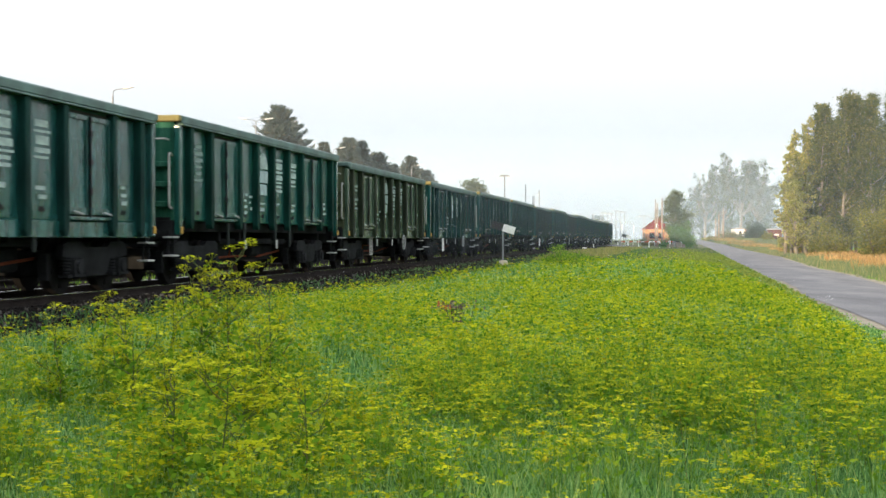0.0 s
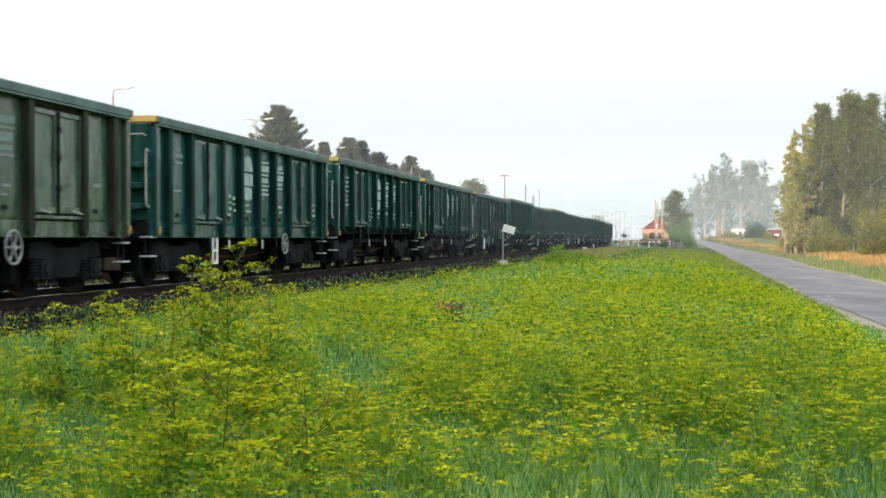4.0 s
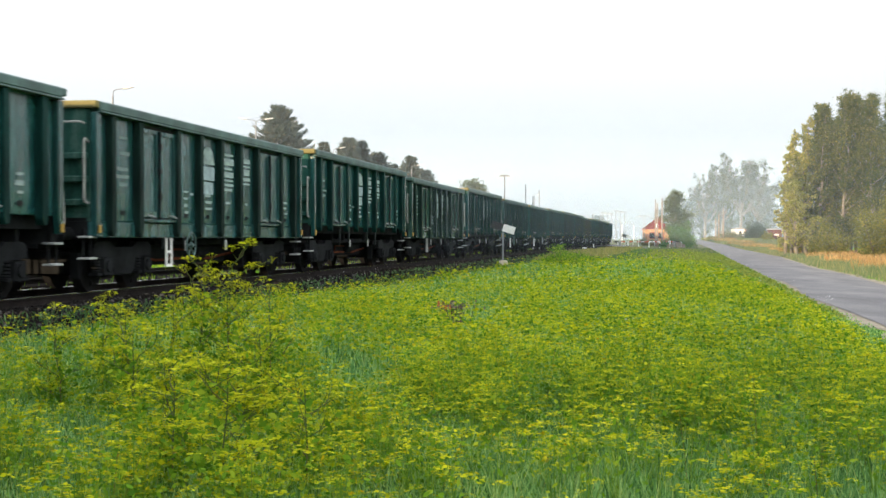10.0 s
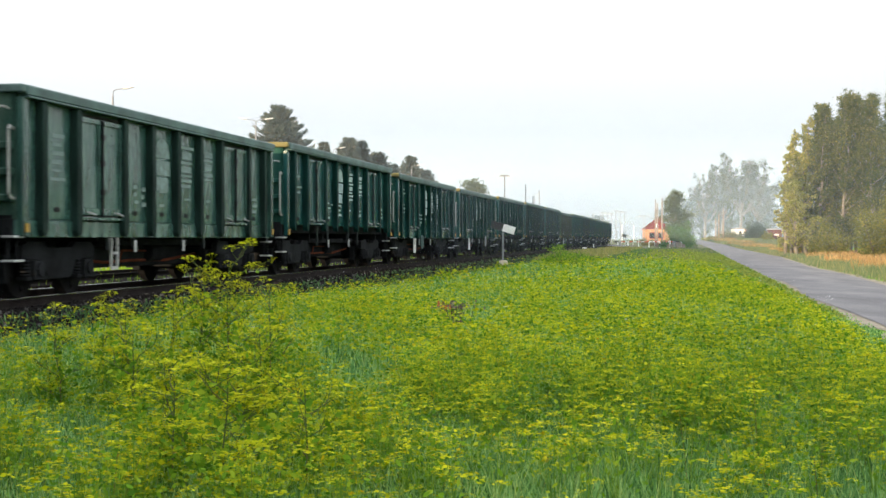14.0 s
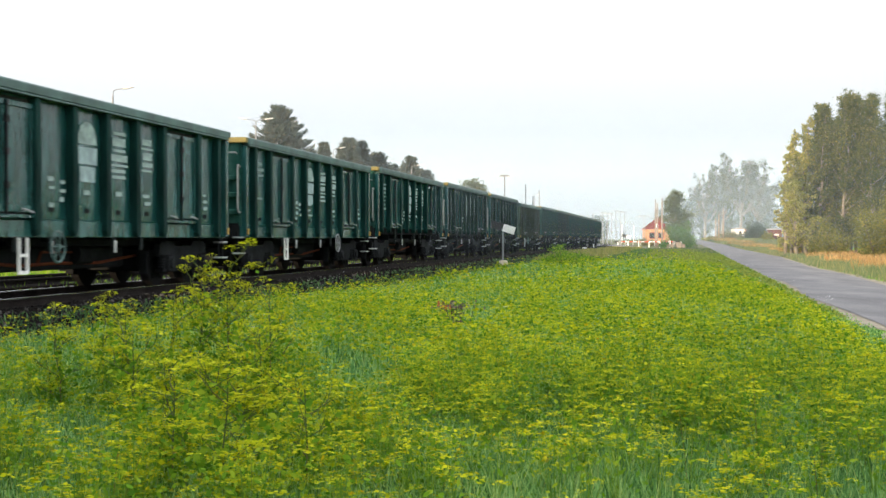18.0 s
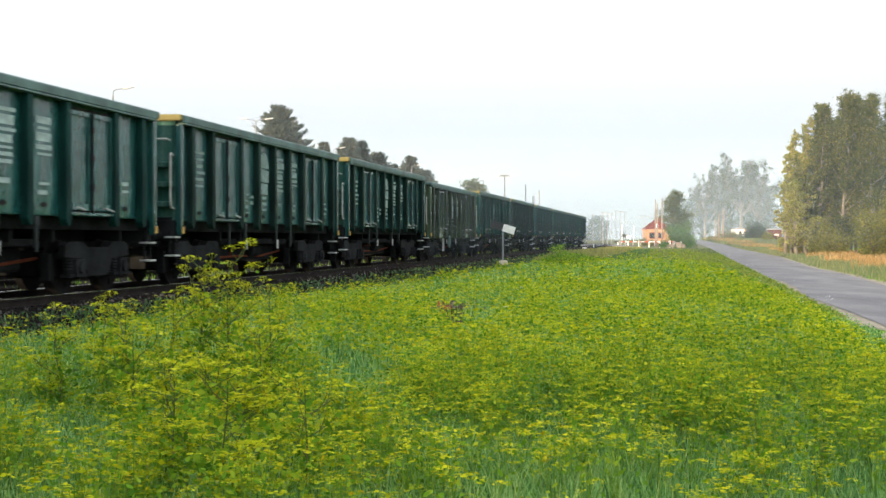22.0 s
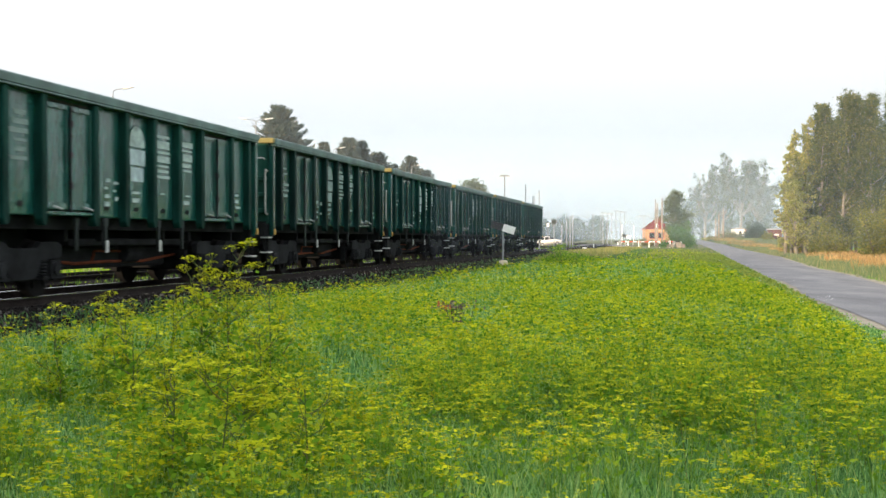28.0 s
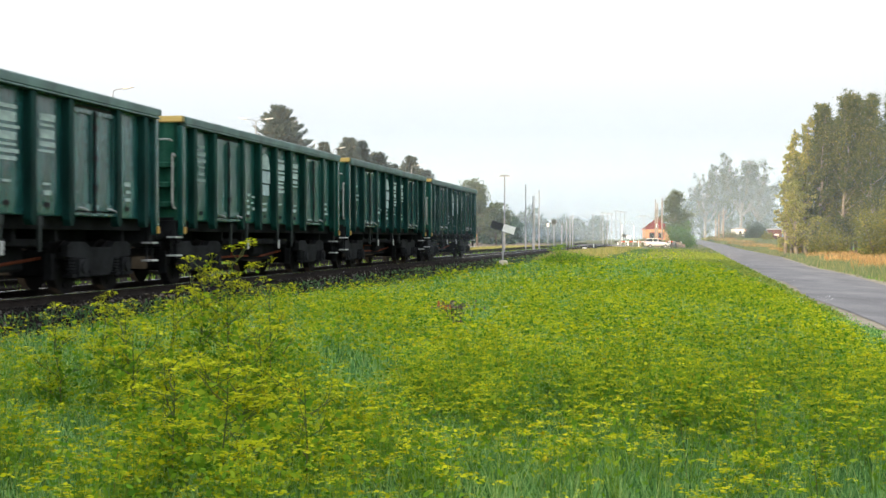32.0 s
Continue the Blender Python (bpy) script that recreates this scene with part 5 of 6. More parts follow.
    v, f = umbels(rng, np.stack([x, y, rng.uniform(0.5, 0.72, len(x))], 1), rng.uniform(0.009, 0.026, len(x)) * (1 + y / 70), 4)
    tagged(new("white_flowers", mesh_np("white_flowers", v, f, TINY_WHITE)), "scattered small white flowers", "wildflowers", kind="stuff")
    # short yellow-green turf along the road
    n = 26000
    y = 26 + 150 * rng.random(n) ** 1.2
    x = road_edge(y) - 0.1 - (1.5 + y * 0.06) * rng.random(n)
    v, f = blades(rng, x, y, np.interp(road_edge(y) - x, [0, 3], [0.07, 0.22]), 0.012 + 0.0004 * y, 0.8)
    tagged(new("road_turf", mesh_np("road_turf", v, f, TURF)), "short yellow-green turf along the road edge", "grass", kind="stuff")
    # dark low weeds along the foot of the ballast
    n = 44000
    s = -16 + 170 * rng.random(n) ** 1.4
    d = 1.75 + (2.6 + 4.5 * np.clip(s / 25, 0, 1)) * rng.random(n) ** 1.2
    gx, gy, _ = on_line(s, d)
    foot = np.interp(d, [1.7, 2.2, 2.6], [0.475, 0.16, 0.0])
    v, f = blades(rng, gx, gy, rng.uniform(0.10, 0.34, n) * np.interp(d, [1.75, 3.0], [0.35, 1.0]), 0.012 + s * 0.0001, 0.7, foot)
    k = rng.integers(0, n, 16000)
    lv, lf = leaf_cards(rng, np.stack([gx[k], gy[k], foot[k] + rng.uniform(0.02, 0.3, 16000) * np.interp(d[k], [1.75, 3.0], [0.3, 1.0])], 1), 0.035, 0.3)
    v, f = join((v, f), (lv, np.concatenate([lf[:, [0, 1, 2]], lf[:, [0, 2, 3]]])))
    tagged(new("track_weeds", mesh_np("track_weeds", v, f, BUSH_GREEN)), "dark green weeds along the foot of the ballast", "weeds", kind="stuff")
    # verge right of the road: green strip, then dry ochre grass
    x, y = [], []
    n = 46000
    y = 14 + 190 * rng.random(n) ** 1.3
    u = rng.uniform(0.0, 9.0, n)
    x = 6.9 + 0.1886 * y + np.clip((y - 75) / 35, 0, 1) + u
    dry = (u > 2.2 + 0.9 * np.sin(y * 0.35) + 0.5 * rng.random(n)) & (u < 8) & (((y > 66) & (y < 93)) | ((y > 101) & (y < 165))) & (rng.random(n) < 0.2 + 0.65 * (np.sin(y * 0.5 + u) > -0.3))
    scale = np.clip(y / 60, 0.4, 2.5)
    v, f = blades(rng, x[~dry], y[~dry], np.where(u[~dry] < 0.35, 0.16, 0.34), 0.014 * scale[~dry])
    tagged(new("verge_grass", mesh_np("verge_grass", v, f, VERGE)), "green grass verge along the road", "grass", kind="stuff")
    v, f = blades(rng, x[dry], y[dry], 0.52, 0.02 * scale[dry])
    tagged(new("dry_grass", mesh_np("dry_grass", v, f, DRY)), "dry ochre grass lit by the low sun", "grass", kind="stuff")
    # rank verge on the rising land beyond the crossing
    n = 16000
    y = 200 + 115 * rng.random(n)
    u = 16 * rng.random(n) ** 1.3
    lift = np.array([swell(q) for q in y])
    x = 8.0 + np.array([bend(q) for q in y]) + 0.1886 * y + u
    dry = (u > 0.5) & (u < 7) & (np.sin(y * 0.21 + 0.6 * u) + rng.normal(0, 0.4, n) > 0.25)
    for pick, nm, mat, tall, lab in ((~dry, "verge_grass", VERGE, 0.5, "green grass verge along the road"), (dry, "dry_grass", DRY, 0.55, "dry ochre grass lit by the low sun")):
        v, f = blades(rng, x[pick], y[pick], tall, 0.06, 0.8, lift[pick])
        tagged(new(nm, mesh_np(nm, v, f, mat)), lab, "grass", kind="stuff")
    # dry strip between the tracks and beyond the crossing
    n = 9000
    s = rng.uniform(60, 200, n)
    side = rng.uniform(-16, -7.2, n)
    gx, gy, _ = on_line(s, side)
    v, f = blades(rng, gx, gy, 0.5, 0.05)
    tagged(new("siding_grass", mesh_np("siding_grass", v, f, STRAW)), "rank straw-coloured grass behind the tracks", "grass", kind="stuff")
    n = 9000
    gx, gy = rng.uniform(20, 42, n), rng.uniform(135, 208, n)
    k = (gx > on_line((gy - 24.17) * 1.0148)[0] + 2.5) & (gx < road_edge(gy) - 0.2)
    v, f = blades(rng, gx[k], gy[k], 0.22, 0.05)
    tagged(new("siding_grass", mesh_np("siding_grass", v, f, VERGE)), "short faded grass before the crossing", "grass", kind="stuff")
    n = 10000
    s = -22 + 208 * rng.random(n) ** 1.3
    side = np.where(rng.random(n) < 0.35, rng.uniform(-3.3, -1.8, n), rng.uniform(-7.6, -3.4, n))
    gx, gy, _ = on_line(s, side)
    v, f = blades(rng, gx, gy, np.where(side > -3.4, 0.10, 0.22), 0.010, z=0.4)
    tagged(new("siding_grass", mesh_np("siding_grass", v, f, WEED)), "faded weeds over the disused second track", "grass", kind="stuff")
    n = 9000
    s = rng.uniform(62, 186, n)
    side = 2.0 + 4.5 * rng.random(n) ** 1.6
    gx, gy, _ = on_line(s, side)
    v, f = blades(rng, gx, gy, np.interp(s, [62, 80, 120, 186], [0.3, 0.62, 0.5, 0.36]), 0.03 + 0.0001 * s)
    tagged(new("siding_grass", mesh_np("siding_grass", v, f, STRAW)), "olive straw-coloured grass along the far rails", "grass", kind="stuff")
    n = 7000
    s = -16 + 80 * rng.random(n)
    side = rng.uniform(-16, -6.8, n)
    gx, gy, _ = on_line(s, side)
    v, f = blades(rng, gx, gy, 0.4, 0.02, z=0.1)
    tagged(new("siding_grass", mesh_np("siding_grass", v, f, WEED)), "rank green grass behind the tracks", "grass", kind="stuff")


def track_bush():
    shrub("bush", "soft green weed clump beside the track sign", 6.2, 64.5, 1.25, 2.6, WEED, 155, 5000, 0.05)
    shrub("bush", "low green weed clump beside the track", 8.2, 70, 0.9, 2.2, WEED, 156, 3000, 0.05)


def tall_weed(label, x, y, height, seed, arms=9, r=0.074):
    """A tall wild parsnip: ribbed stem, forked arms, flat flower heads and cut leaves."""
    rng = np.random.default_rng(seed)
    t = thing("wild_parsnip", label, "wild plant", pose(x, y * DEEP, 0), group="tall weeds in the meadow")
    bm = bmesh.new()
    lean = Vector((rng.normal() * 0.05, rng.normal() * 0.05, 0))
    limb(bm, rng, (0, 0, -0.03), lean + Vector((0, 0, height * 0.95)), 0.0065, 0.003, 5, 0.01)
    ends = [lean + Vector((0, 0, height * 0.95))]
    for i in range(arms):
        f = 0.35 + 0.6 * (i + rng.random()) / arms
        a = rng.uniform(0, 2 * math.pi)
        root = lean * f + Vector((0, 0, height * 0.95 * f))
        rr = rng.uniform(0.14, 0.34) * height * (1.1 - 0.5 * f)
        tip = root + Vector((math.cos(a) * rr, math.sin(a) * rr, rr * rng.uniform(0.55, 1.0)))
        limb(bm, rng, root, tip, 0.0034, 0.002, 3, 0.04)
        ends.append(tip)
        for k in range(3):
            fork = root.lerp(tip, rng.uniform(0.4, 0.7))
            e = fork + Vector((rng.normal() * 0.09, rng.normal() * 0.09, rng.uniform(0.05, 0.14)))
            limb(bm, rng, fork, e, 0.0024, 0.0015, 2, 0.04)
            ends.append(e)
    tagged(part("stem", bm, STEM, t, smooth=True), kind="stuff")
    blooms = []
    for e in ends:
        c = np.array([[e.x, e.y, e.z + 0.02]])
        rad = r * rng.uniform(0.55, 1.25)
        v, f = umbels(rng, c, np.array([rad]), 34, 0.35)
        hub = np.array([[e.x, e.y, e.z - 0.03]])
        k = rng.integers(0, 34, 9)
        pts = v.reshape(34, 4, 3).mean(1)[k]
        v2, f2 = rods(np.repeat(hub, 9, 0), pts, 0.0012)
        blooms += [(v, f), (v2, f2)]
    tagged(part("bloom", mesh_np("bloom", *join(*blooms), BLOOM), BLOOM, t, "flat yellow-green umbels"), kind="stuff")
    n = 420
    q = rng.uniform(0.3, 1.0, n)
    e = np.array([tuple(ends[i]) for i in rng.integers(0, len(ends), n)])
    c = e * np.stack([q, q, q * 0.9], 1) + rng.normal(0, 0.035, (n, 3))
    c[:, 2] = np.abs(c[:, 2])
    v, f = leaf_cards(rng, c, 0.026, 0.3)
    part("leaves", mesh_np("leaves", v, f, WEED), WEED, t)


def build_tall_weeds():
    for i, (x, y, h, arms) in enumerate(((-1.68, 9.6, 1.48, 14), (-1.93, 9.5, 1.34, 12), (-2.25, 9.9, 1.14, 7), (-2.6, 10.2, 1.06, 7), (-2.95, 10.6, 1.02, 6), (-1.38, 9.8, 1.28, 6),
                                         (-1.10, 6.1, 0.98, 10), (-1.45, 6.6, 0.92, 9), (-0.72, 6.6, 0.84, 7), (-2.0, 8.0, 1.02, 8), (-1.2, 8.4, 1.0, 7), (-2.9, 9.4, 0.98, 8))):
        tall_weed("tall yellow-green wild parsnip with flat flower heads", x, y, h, 200 + i, arms)
    # a heap of dead stalks with rusty leaves
    rng = np.random.default_rng(77)
    c = np.stack([rng.normal(0, 0.12, 130), rng.normal(0, 0.08, 130), np.abs(rng.normal(0, 0.045, 130)) + 0.59], 1)
    t = thing("dead_weed_clump", "dark clump of dead weeds with rusty leaves", "wild plant", pose(0.16, 18.9, 0))
    v, f = leaf_cards(rng, c, 0.028)
    part("leaves", mesh_np("leaves", v, f, BARK_PALE), BARK_PALE, t)
    k = rng.integers(0, 130, 40)
    v, f = rods(c[k] * np.array([0.4, 0.4, 0]), c[k], 0.008)
    part("stalks", mesh_np("stalks", v, f, BARK), BARK, t)
    c2 = np.stack([rng.normal(-0.15, 0.03, 16), rng.normal(-0.1, 0.05, 16), rng.uniform(0.6, 0.68, 16)], 1)
    v, f = leaf_cards(rng, c2, 0.035)
    part("rusty_leaves", mesh_np("rusty_leaves", v, f, RUSTY), RUSTY, t, "rusty red leaves")


# ---------------------------------------------------------------- railway furniture
def tilt_board(x, y, length, high, tilt, top, post_r=0.05, turn=0):
    t = thing("track_sign", "tilted black and white board on a grey post", "sign", pose(x, y * DEEP, 0, 0, 0, turn))
    bm = bmesh.new()
    tube(bm, (0, 0, -0.1), (0, 0, top), post_r, post_r, 10)
    part("post", bm, POST_GREY, t)
    m = pose(0, -post_r - 0.03, top - 0.1, 0, tilt, 0)
    part("white_half", bevelled(boxes((0, length / 2, -0.015, 0.015, -high / 2, high / 2)), 0.006), WHITE_PAINT, t, "white half", at=m)
    part("black_half", bevelled(boxes((-length / 2, -0.002, -0.015, 0.015, -high / 2, high / 2)), 0.006), BLACK_PAINT, t, "black half", at=m)
    part("foot", bevelled(boxes((-0.2, 0.25, -0.2, 0.2, -0.05, 0.42)), 0.03), WALL_WHITE, t, "pale concrete foot")


def lamp_post(x, y, high, arm, both=False, label="grey station lamp post with a bent arm"):
    t = thing("station_lamp", label, "lamp", pose(x, y * DEEP, 0), group="station lamps")
    bm = bmesh.new()
    tube(bm, (0, 0, -0.1), (0, 0, high * 0.4), 0.07, 0.06, 10)
    tube(bm, (0, 0, high * 0.4), (0, 0, high), 0.05, 0.036, 10)
    part("mast", bm, POST_GREY, t)
    for s in ((1, -1) if both else (1,)):
        bm = bmesh.new()
        pipe(bm, [(0, 0, high - 0.05), (s * 0.02, 0, high + 0.18), (s * 0.1, 0, high + 0.24), (s * arm, 0, high + 0.30)], 0.019, 6)
        o = part("arm", bm, POST_GREY, t)
        hd = bmesh.new()
        prism(hd, [(s * arm * 0.85, high + 0.24), (s * (arm + 0.3), high + 0.32), (s * (arm + 0.32), high + 0.36), (s * arm * 0.85, high + 0.31)], -0.07, 0.07)
        part("lamp_head", bevelled(hd, 0.015), LAMP_HEAD, o, "pale lamp head")


def mast(x, y, high, mat=None, cross=0.0, base=0.0, r=0.08, name="mast", label="tall grey concrete station mast"):
    t = thing(name, label, "mast", pose(x, y * DEEP, base), group="station masts")
    bm = bmesh.new()
    tube(bm, (0, 0, -0.1), (0, 0, high), r, r * 0.7, 8)
    part("shaft", bm, mat or POST_GREY, t)
    if cross:
        bm = boxes((-cross, cross, -0.05, 0.05, high - 0.12, high))
        part("crossbar", bm, mat or POST_GREY, t)
        for s in (-1, 1):
            part("lamp_head", bevelled(boxes((s * cross - 0.16, s * cross + 0.16, -0.06, 0.06, high - 0.17, high - 0.1)), 0.02), LAMP_HEAD, t)


def barrier(x, y, length, turn):
    t = thing("crossing_barrier", "red and white level crossing barrier, closed", "barrier", pose(x, y * DEEP, 0.15, 0, 0, turn))
    part("cabinet", bevelled(boxes((-0.22, 0.22, -0.22, 0.22, 0, 1.05)), 0.03), LIGHT_GREY, t)
    n = 8
    for i in range(n):
        a, b = 0.2 + i * length / n, 0.2 + (i + 1) * length / n
        part("boom_section", boxes((a, b - 0.004, -0.05, 0.05, 0.86, 1.0)), RED_PAINT if i % 2 == 0 else WHITE_PAINT, t)
        if i % 2:
            part("boom_skirt", boxes((a, a + 0.06, -0.03, 0.03, 0.25, 0.858)), WHITE_PAINT, t)
    part("counterweight", bevelled(boxes((-0.9, -0.2, -0.12, 0.12, 0.8, 1.05)), 0.03), BLACK_PAINT, t)


def road_rise(x):
    """Height of the crossing road: a low ramp up to the rails."""
    return 0.06 + (RAIL - 0.08) * math.exp(-((x - 23.6) / 8.0) ** 4)


def build_furniture():
    tilt_board(3.24, 66.5, 1.32, 0.40, 17, 2.3)
    tilt_board(31.0, 208, 1.5, 0.5, 17, 2.1)
    for x, y, h, both in ((-12.07, 45, 6.8, False), (-8.75, 57.6, 6.9, True), (-6.75, 75.8, 6.9, False), (-2.35, 92, 6.8, False)):
        lamp_post(x, y, h, 0.45 if not both else 0.5, both)
    mast(5.5, 110, 7.3, cross=0.38)
    mast(8.6, 128, 7.2)
    mast(9.5, 130, 6.1, label="slim station mast with a small lamp")
    mast(10.7, 137, 7.0)
    lamp_post(9.35, 126, 5.8, 0.3)
    for x, y, h in ((17.9, 178, 4.4), (18.6, 180, 5.0), (19.3, 183, 5.4), (17.0, 176, 3.6)):
        mast(x, y, h, POST_GREY, label="grey concrete post by the crossing")
    for i, (px, h) in enumerate(((0.130, 8.4), (0.1335, 8.2), (0.137, 8.0), (0.1405, 9.0), (0.1442, 8.8), (0.1475, 8.6), (0.122, 8.0), (0.128, 7.6))):
        y = 236 + 13 * i
        mast(px * y, y, (h + 0.4) * (0.62 + 0.03 * i) + 1.2, cross=0.45, r=0.09)
    for px, y, h in ((0.1455, 262, 4.6), (0.155, 280, 4.6)):
        mast(px * y, y, h, WHITE_PAINT, label="pale white-painted signal mast")
    # round disc on a post and its small white neighbour
    t = thing("disc_signal", "round dark disc on a thin post", "signal", pose(12.9, 143 * DEEP, 0))
    bm = bmesh.new()
    tube(bm, (0, 0, -0.1), (0, 0, 3.5), 0.045, 0.045, 8)
    part("post", bm, POST_GREY, t)
    bm = bmesh.new()
    tube(bm, (0, -0.08, 3.5), (0, -0.04, 3.5), 0.29, 0.29, 24)
    o = part("disc", bm, BLACK_PAINT, t)
    bm = bmesh.new()
    for i in range(24):
        a, b = i * math.pi / 12, (i + 1) * math.pi / 12
        tube(bm, (0.29 * math.cos(a), -0.06, 3.5 + 0.29 * math.sin(a)), (0.29 * math.cos(b), -0.06, 3.5 + 0.29 * math.sin(b)), 0.03, 0.03, 5)
    part("ring", bm, POST_GREY, o, "grey rim")
    t = thing("track_sign", "small white plate on a thin post", "sign", pose(12.2, 143 * DEEP, 0))
    bm = bmesh.new()
    tube(bm, (0, 0, -0.1), (0, 0, 3.3), 0.03, 0.03, 6)
    part("post", bm, POST_GREY, t)
    part("plate", bevelled(boxes((-0.14, 0.14, -0.05, -0.032, 2.98, 3.4)), 0.01), WHITE_PAINT, t)
    # white markers on the ground
    for x, y, w, h in ((16.0, 139, 0.45, 0.62), (7.7, 132, 0.36, 0.6), (12.9, 150, 0.3, 0.4), (16.8, 178, 0.35, 0.5)):
        bm = boxes((-w / 2, w / 2, -w / 2, w / 2, -0.05, h))
        solid("marker_stone", bevelled(bm, 0.05, 2), WHITE_PAINT, "white-painted marker stone in the grass", "marker", pose(x, y * DEEP, 0), group="marker stones")
    t = thing("point_machine", "low dark point lever box beside the rails", "point machine", pose(*on_line(128, 2.2)[:2], 0.1))
    part("box", bevelled(boxes((-0.35, 0.35, -0.6, 0.6, 0, 0.5)), 0.04), BLACK_PAINT, t)
    part("lever", boxes((-0.05, 0.05, -0.1, 0.0, 0.5, 0.9)), WHITE_PAINT, t)
    # barriers, posts and fence at the crossing
    barrier(29.4, 204.5, 5.2, -2)
    barrier(38.4, 204.5, 3.4, 178)
    for i in range(7):
        solid("fence_post", bevelled(boxes((-0.09, 0.09, -0.09, 0.09, -0.05, 0.95 + 0.1 * (i % 3))), 0.02), WHITE_PAINT, "short white post at the crossing", "post", pose(29.0 + 1.75 * i, 216.5 + 0.3 * (i % 2), 0.1), group="crossing posts")
    for i, (x, w, h) in enumerate(((37.9, 0.6, 0.6), (39.0, 0.9, 0.9), (37.1, 0.5, 0.55), (39.8, 0.5, 0.6))):
        solid("concrete_block", bevelled(boxes((-w / 2, w / 2, -0.3, 0.3, -0.05, h)), 0.06, 2), POLE_WARM, "pale concrete block by the crossing", "block", pose(x, 216, 0.1), group="concrete blocks")
    # three tall poles and a wired one by the crossing house
    for x, y, h in ((35.4, 205, 8.2), (35.9, 206, 7.6), (36.5, 205, 8.3)):
        mast(x, y, h, POLE_WARM, r=0.14, label="tall pale pole by the crossing house")
    mast(38.6, 236, 6.0, cross=0.9, label="grey pole with a crossbar")
    # road ramped across the rails
    cr = bmesh.new()
    rows = [[cr.verts.new((x, y, road_rise(x) - drop)) for y, drop in ((207.6, 0.5), (208.4, 0.0), (214.4, 0.0), (215.2, 0.5))] for x in range(-30, 63)]
    for a, b in zip(rows, rows[1:]):
        for j in range(3):
            cr.faces.new((a[j], b[j], b[j + 1], a[j + 1]))
    solid("crossing_road", cr, MATS["asphalt_worn"], "grey road ramped over the railway crossing", "road", kind="structure", smooth=True)
    for x, y, h in ((61.29, 290, 6.0), (63.15, 294, 7.3), (60.24, 288, 5.0)):
        mast(x, y / DEEP, h, POLE_WOOD, base=1.1, r=0.13, name="utility_pole", label="brown wooden utility pole by the road")


# ---------------------------------------------------------------- buildings
def crossing_house():
    h = thing("crossing_house", "small ochre house with a steep red roof", "house", pose(41.75, 255, 0.3, 0, 0, -9))
    t = 0.3
    W, D, E, A = 2.7, 3.2, 3.2, 5.25
    walls = bmesh.new()
    for a in ((-W, W, -D, -D + t, -0.4, E - 0.104), (-W, W, D - t, D, -0.4, E - 0.104), (-W, -W + t, -D + t, D - t, -0.4, E - 0.104), (W - t, W, -D + t, D - t, -0.4, E - 0.104)):
        box(walls, *a)
    part("wall", walls, WALL_YELLOW, h)
    for y in (-D, D - t):
        g = bmesh.new()
        prism(g, [(-W, E - 0.1), (W, E - 0.1), (W, E), (0, A - 0.2), (-W, E)], y, y + t)
        part("gable", g, ROOF_RED, h, "red boarded gable")
    for s in (-1, 1):
        r = bmesh.new()
        prism(r, [(0, A), (s * (W + 0.45), E - 0.25), (s * (W + 0.45), E - 0.40), (0, A - 0.18)], -D - 0.45, D + 0.45)
        part("roof_slope", r, ROOF_RED, h)
    for x in (-0.9, 0.8):
        o = part("window", boxes((-0.42, 0.42, -0.02, 0.02, -0.5, 0.5)), GLASS, h, "dark window", at=pose(x, -D - 0.012, 1.9))
        part("window_frame", boxes((-0.5, 0.5, -0.045, 0.0, 0.5, 0.58), (-0.5, 0.5, -0.045, 0, -0.58, -0.5), (-0.5, -0.42, -0.045, 0, -0.5, 0.5), (0.42, 0.5, -0.045, 0, -0.5, 0.5)), ROOF_RED, o)
    part("gable_window", boxes((-0.28, 0.28, -D - 0.03, -D + 0.02, E + 0.25, E + 0.95)), WHITE_PAINT, h, "white gable window")
    part("chimney", boxes((-0.25, 0.25, -0.25, 0.25, A - 0.9, A + 0.45)), WALL_BRICK, h, at=pose(0.6, 0.8, -0.1))
    an = bmesh.new()
    box(an, W, W + 1.6, -D + 0.6, D - 1.0, 0, 2.2)
    part("annex", an, WALL_WHITE, h, "pale annex")


def far_houses():
    h = thing("cottage", "small white cottage lit by the low sun", "house", pose(70.67, 312, 1.1))
    part("wall", boxes((-1.3, 1.0, -2, 2, -0.2, 2.75)), WHITE_PAINT, h)
    part("side_wall", boxes((1.002, 1.6, -1.6, 1.8, -0.2, 2.7)), WALL_YELLOW, h, "ochre side wall")
    r = bmesh.new()
    prism(r, [(-1.5, 2.754), (-1.5, 2.85), (0, 3.15), (1.8, 2.9), (1.8, 2.754)], -2.3, 2.3)
    part("roof", r, ROOF_GREY, h)
    part("window", boxes((-0.3, 0.3, -2.02, -1.98, 1.5, 2.2)), GLASS, h)
    s = thing("shed", "low red shed with a flat grey roof", "shed", pose(72.45, 285, 1.05, 0, 0, 0))
    part("wall", boxes((-1.2, 1.2, -1.4, 1.4, -0.3, 2.45)), WALL_BRICK, s)
    part("roof", boxes((-1.45, 1.4, -1.9, 1.7, 2.454, 2.75)), ROOF_GREY, s)
    part("board", boxes((-0.5, 0.6, -1.44, -1.41, 1.2, 1.6)), WALL_WHITE, s)


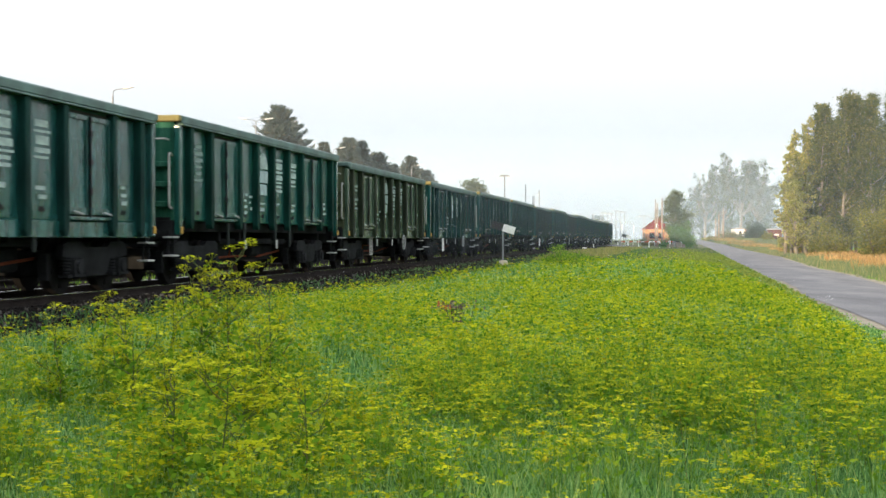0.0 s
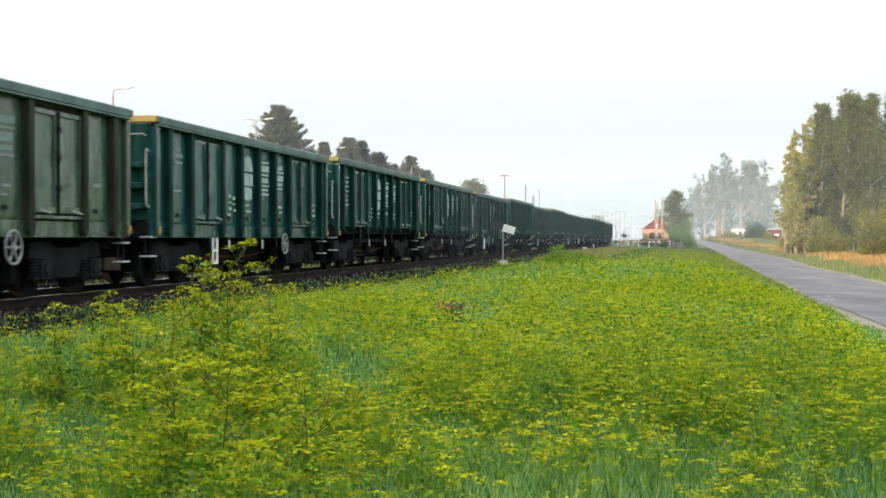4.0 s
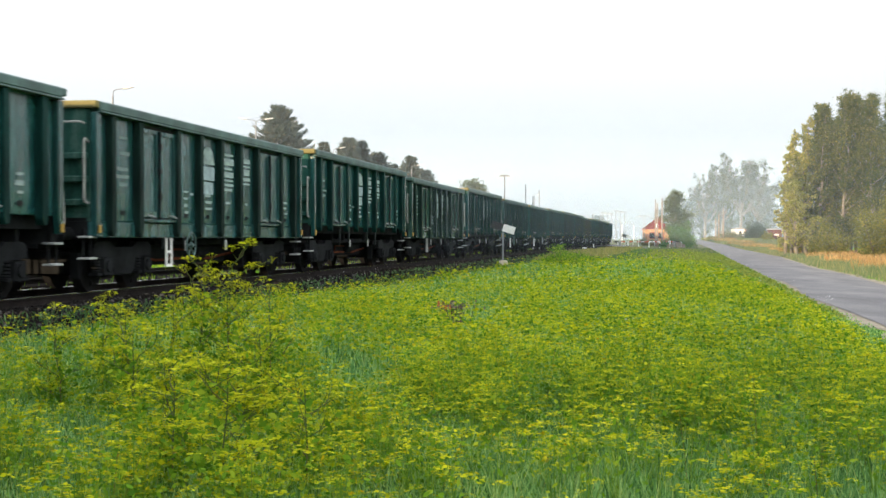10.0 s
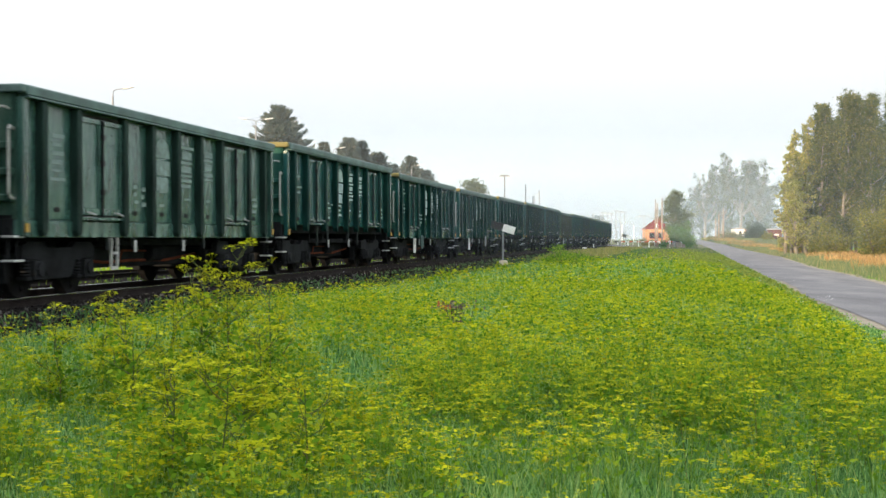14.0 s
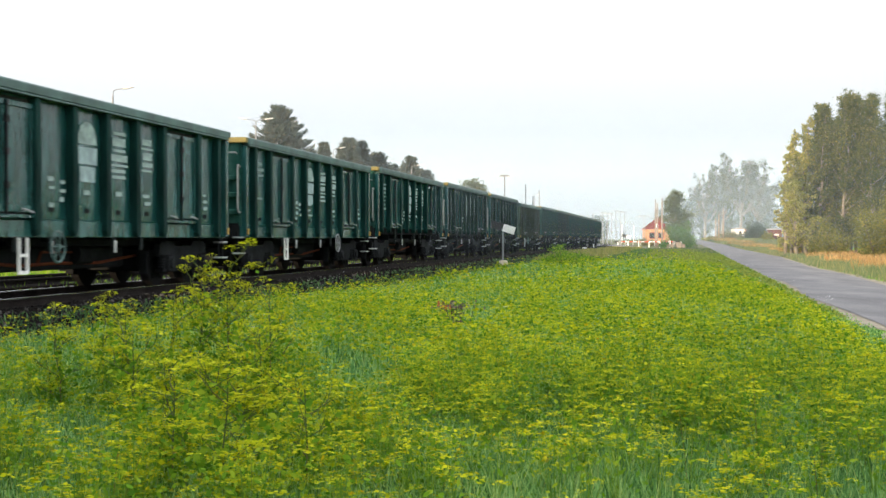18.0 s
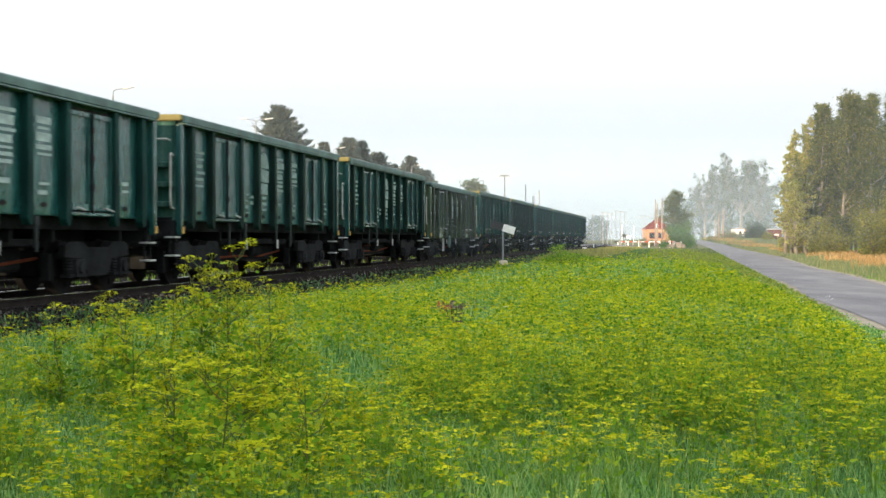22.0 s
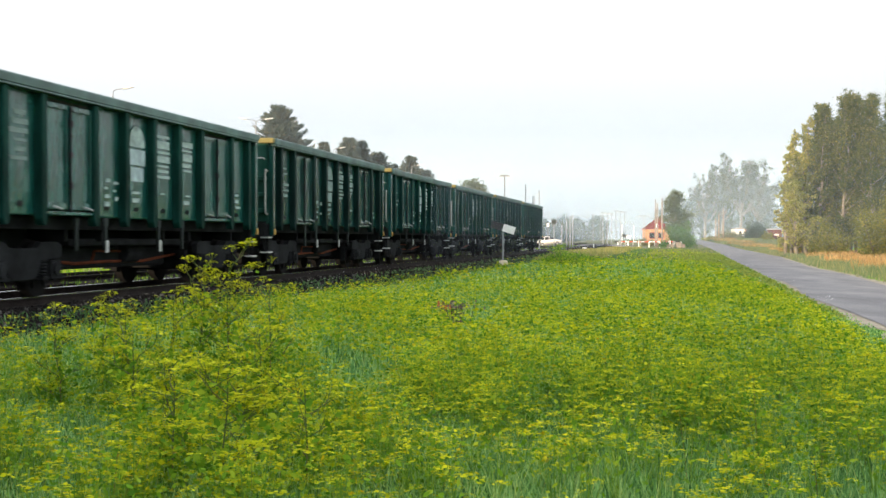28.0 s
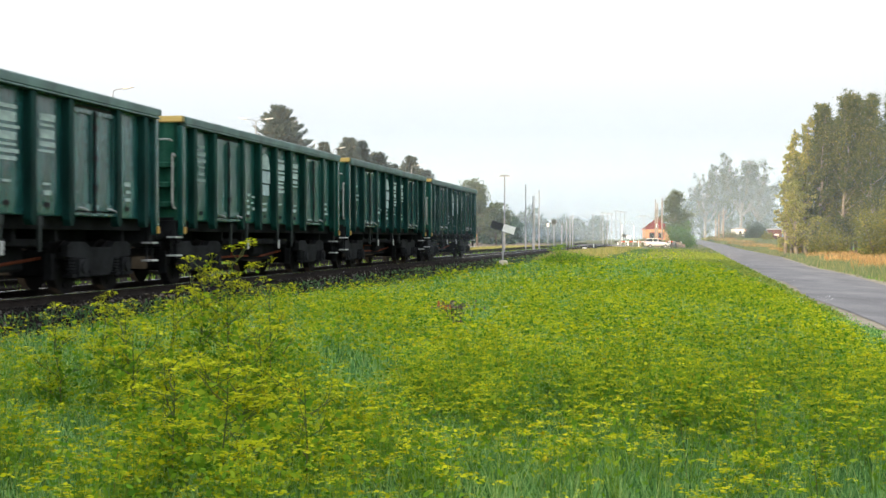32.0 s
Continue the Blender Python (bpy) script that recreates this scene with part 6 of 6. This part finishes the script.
# ---------------------------------------------------------------- car
def car():
    c = thing("hatchback_car", "pale silver hatchback car driving over the crossing", "car")
    body = bmesh.new()
    prism(body, [(-1.93, 0.32), (-1.98, 0.5), (-1.97, 0.8), (-1.9, 0.98), (-1.0, 1.02), (0.6, 1.0), (1.2, 0.95), (1.6, 0.86), (1.85, 0.74), (1.96, 0.56), (1.95, 0.32)], -0.84, 0.84)
    part("body", bevelled(body, 0.07, 2), CAR_PAINT, c, smooth=True)
    cab = bmesh.new()
    prism(cab, [(-1.86, 1.0), (-1.72, 1.3), (-1.55, 1.46), (-0.9, 1.53), (-0.1, 1.52), (0.3, 1.42), (0.75, 1.18), (1.1, 0.98)], -0.7, 0.7)
    part("glasshouse", bevelled(cab, 0.06, 2), GLASS, c, "dark windows")
    rf = bmesh.new()
    prism(rf, [(-1.68, 1.4), (-1.56, 1.5), (-0.9, 1.57), (-0.1, 1.56), (0.28, 1.46), (0.2, 1.43), (-0.9, 1.5)], -0.69, 0.69)
    part("roof", rf, CAR_PAINT, c)
    for x in (-0.75, 0.05):
        part("pillar", boxes((x - 0.05, x + 0.05, -0.715, 0.715, 0.97, 1.50)), CAR_PAINT, c)
    for x, m, nm in ((1.9, WHITE_PAINT, "headlight"), (-1.93, RED_PAINT, "tail_light")):
        for y in (-0.6, 0.6):
            part(nm, bevelled(boxes((-0.06, 0.07, -0.16, 0.16, -0.08, 0.08)), 0.02), m, c, at=pose(x, y, 0.72))
    for x in (-1.2, 1.25):
        for y in (-0.76, 0.76):
            w = bmesh.new()
            tube(w, (0, -0.09, 0), (0, 0.09, 0), 0.3, 0.3, 20)
            o = part("wheel", w, TYRE, c, at=pose(x, y, 0.3))
            r = bmesh.new()
            tube(r, (0, -0.1, 0), (0, 0.1, 0), 0.18, 0.18, 12)
            part("rim", r, LIGHT_GREY, o)
    return c


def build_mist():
    # upright see-through sheets added across the view give the distance its haze
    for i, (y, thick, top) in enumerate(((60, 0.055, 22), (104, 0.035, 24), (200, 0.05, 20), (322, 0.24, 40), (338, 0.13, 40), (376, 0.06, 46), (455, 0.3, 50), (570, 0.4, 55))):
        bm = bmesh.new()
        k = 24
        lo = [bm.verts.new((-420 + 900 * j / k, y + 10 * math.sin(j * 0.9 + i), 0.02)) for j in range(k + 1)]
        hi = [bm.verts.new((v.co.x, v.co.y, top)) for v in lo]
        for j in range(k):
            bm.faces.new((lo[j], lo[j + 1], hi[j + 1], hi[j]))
        solid("mist_veil", bm, mist_material("mist", thick, top), "thin bluish see-through sheet standing in for morning mist", "mist", kind="stuff")


build_trees()
build_meadow()
build_tall_weeds()
track_bush()
build_furniture()
crossing_house()
far_houses()
build_mist()
CAR = car()


def car_pose(t):
    """The car waits behind the rails, then drives across to the road."""
    d = 4.35 * max(0.0, t - 25.6) if t > 26.6 else 4.35 * 0.5 * max(0.0, t - 24.6) ** 2 / 2.0
    x = 6.8 + d
    tilt = math.degrees(math.atan2(road_rise(x + 1.2) - road_rise(x - 1.2), 2.4))
    return pose(x, 211.4, (road_rise(x + 1.2) + road_rise(x - 1.2)) / 2, 0, -tilt, 0)


# ---------------------------------------------------------------- what moves
def motions():
    walk(CAR, [(0, car_pose(0)), (24.5, car_pose(24.5))] + [(24.5 + 0.25 * i, car_pose(24.5 + 0.25 * i)) for i in range(1, 31)])
    turn_steps = [i / 15 for i in range(481)]
    for k, w in WAGONS:
        walk(w, [(0.5 * i, wagon_pose(k, 0.5 * i)) for i in range(65)])
        for bogie in w.children:
            if bogie.name.startswith("bogie"):
                for axle in bogie.children:
                    x = axle.matrix_basis.translation.x
                    walk(axle, [(t, pose(x, 0, 0.46, 0, -math.degrees(travelled(t) / 0.46), 0)) for t in turn_steps])


motions()
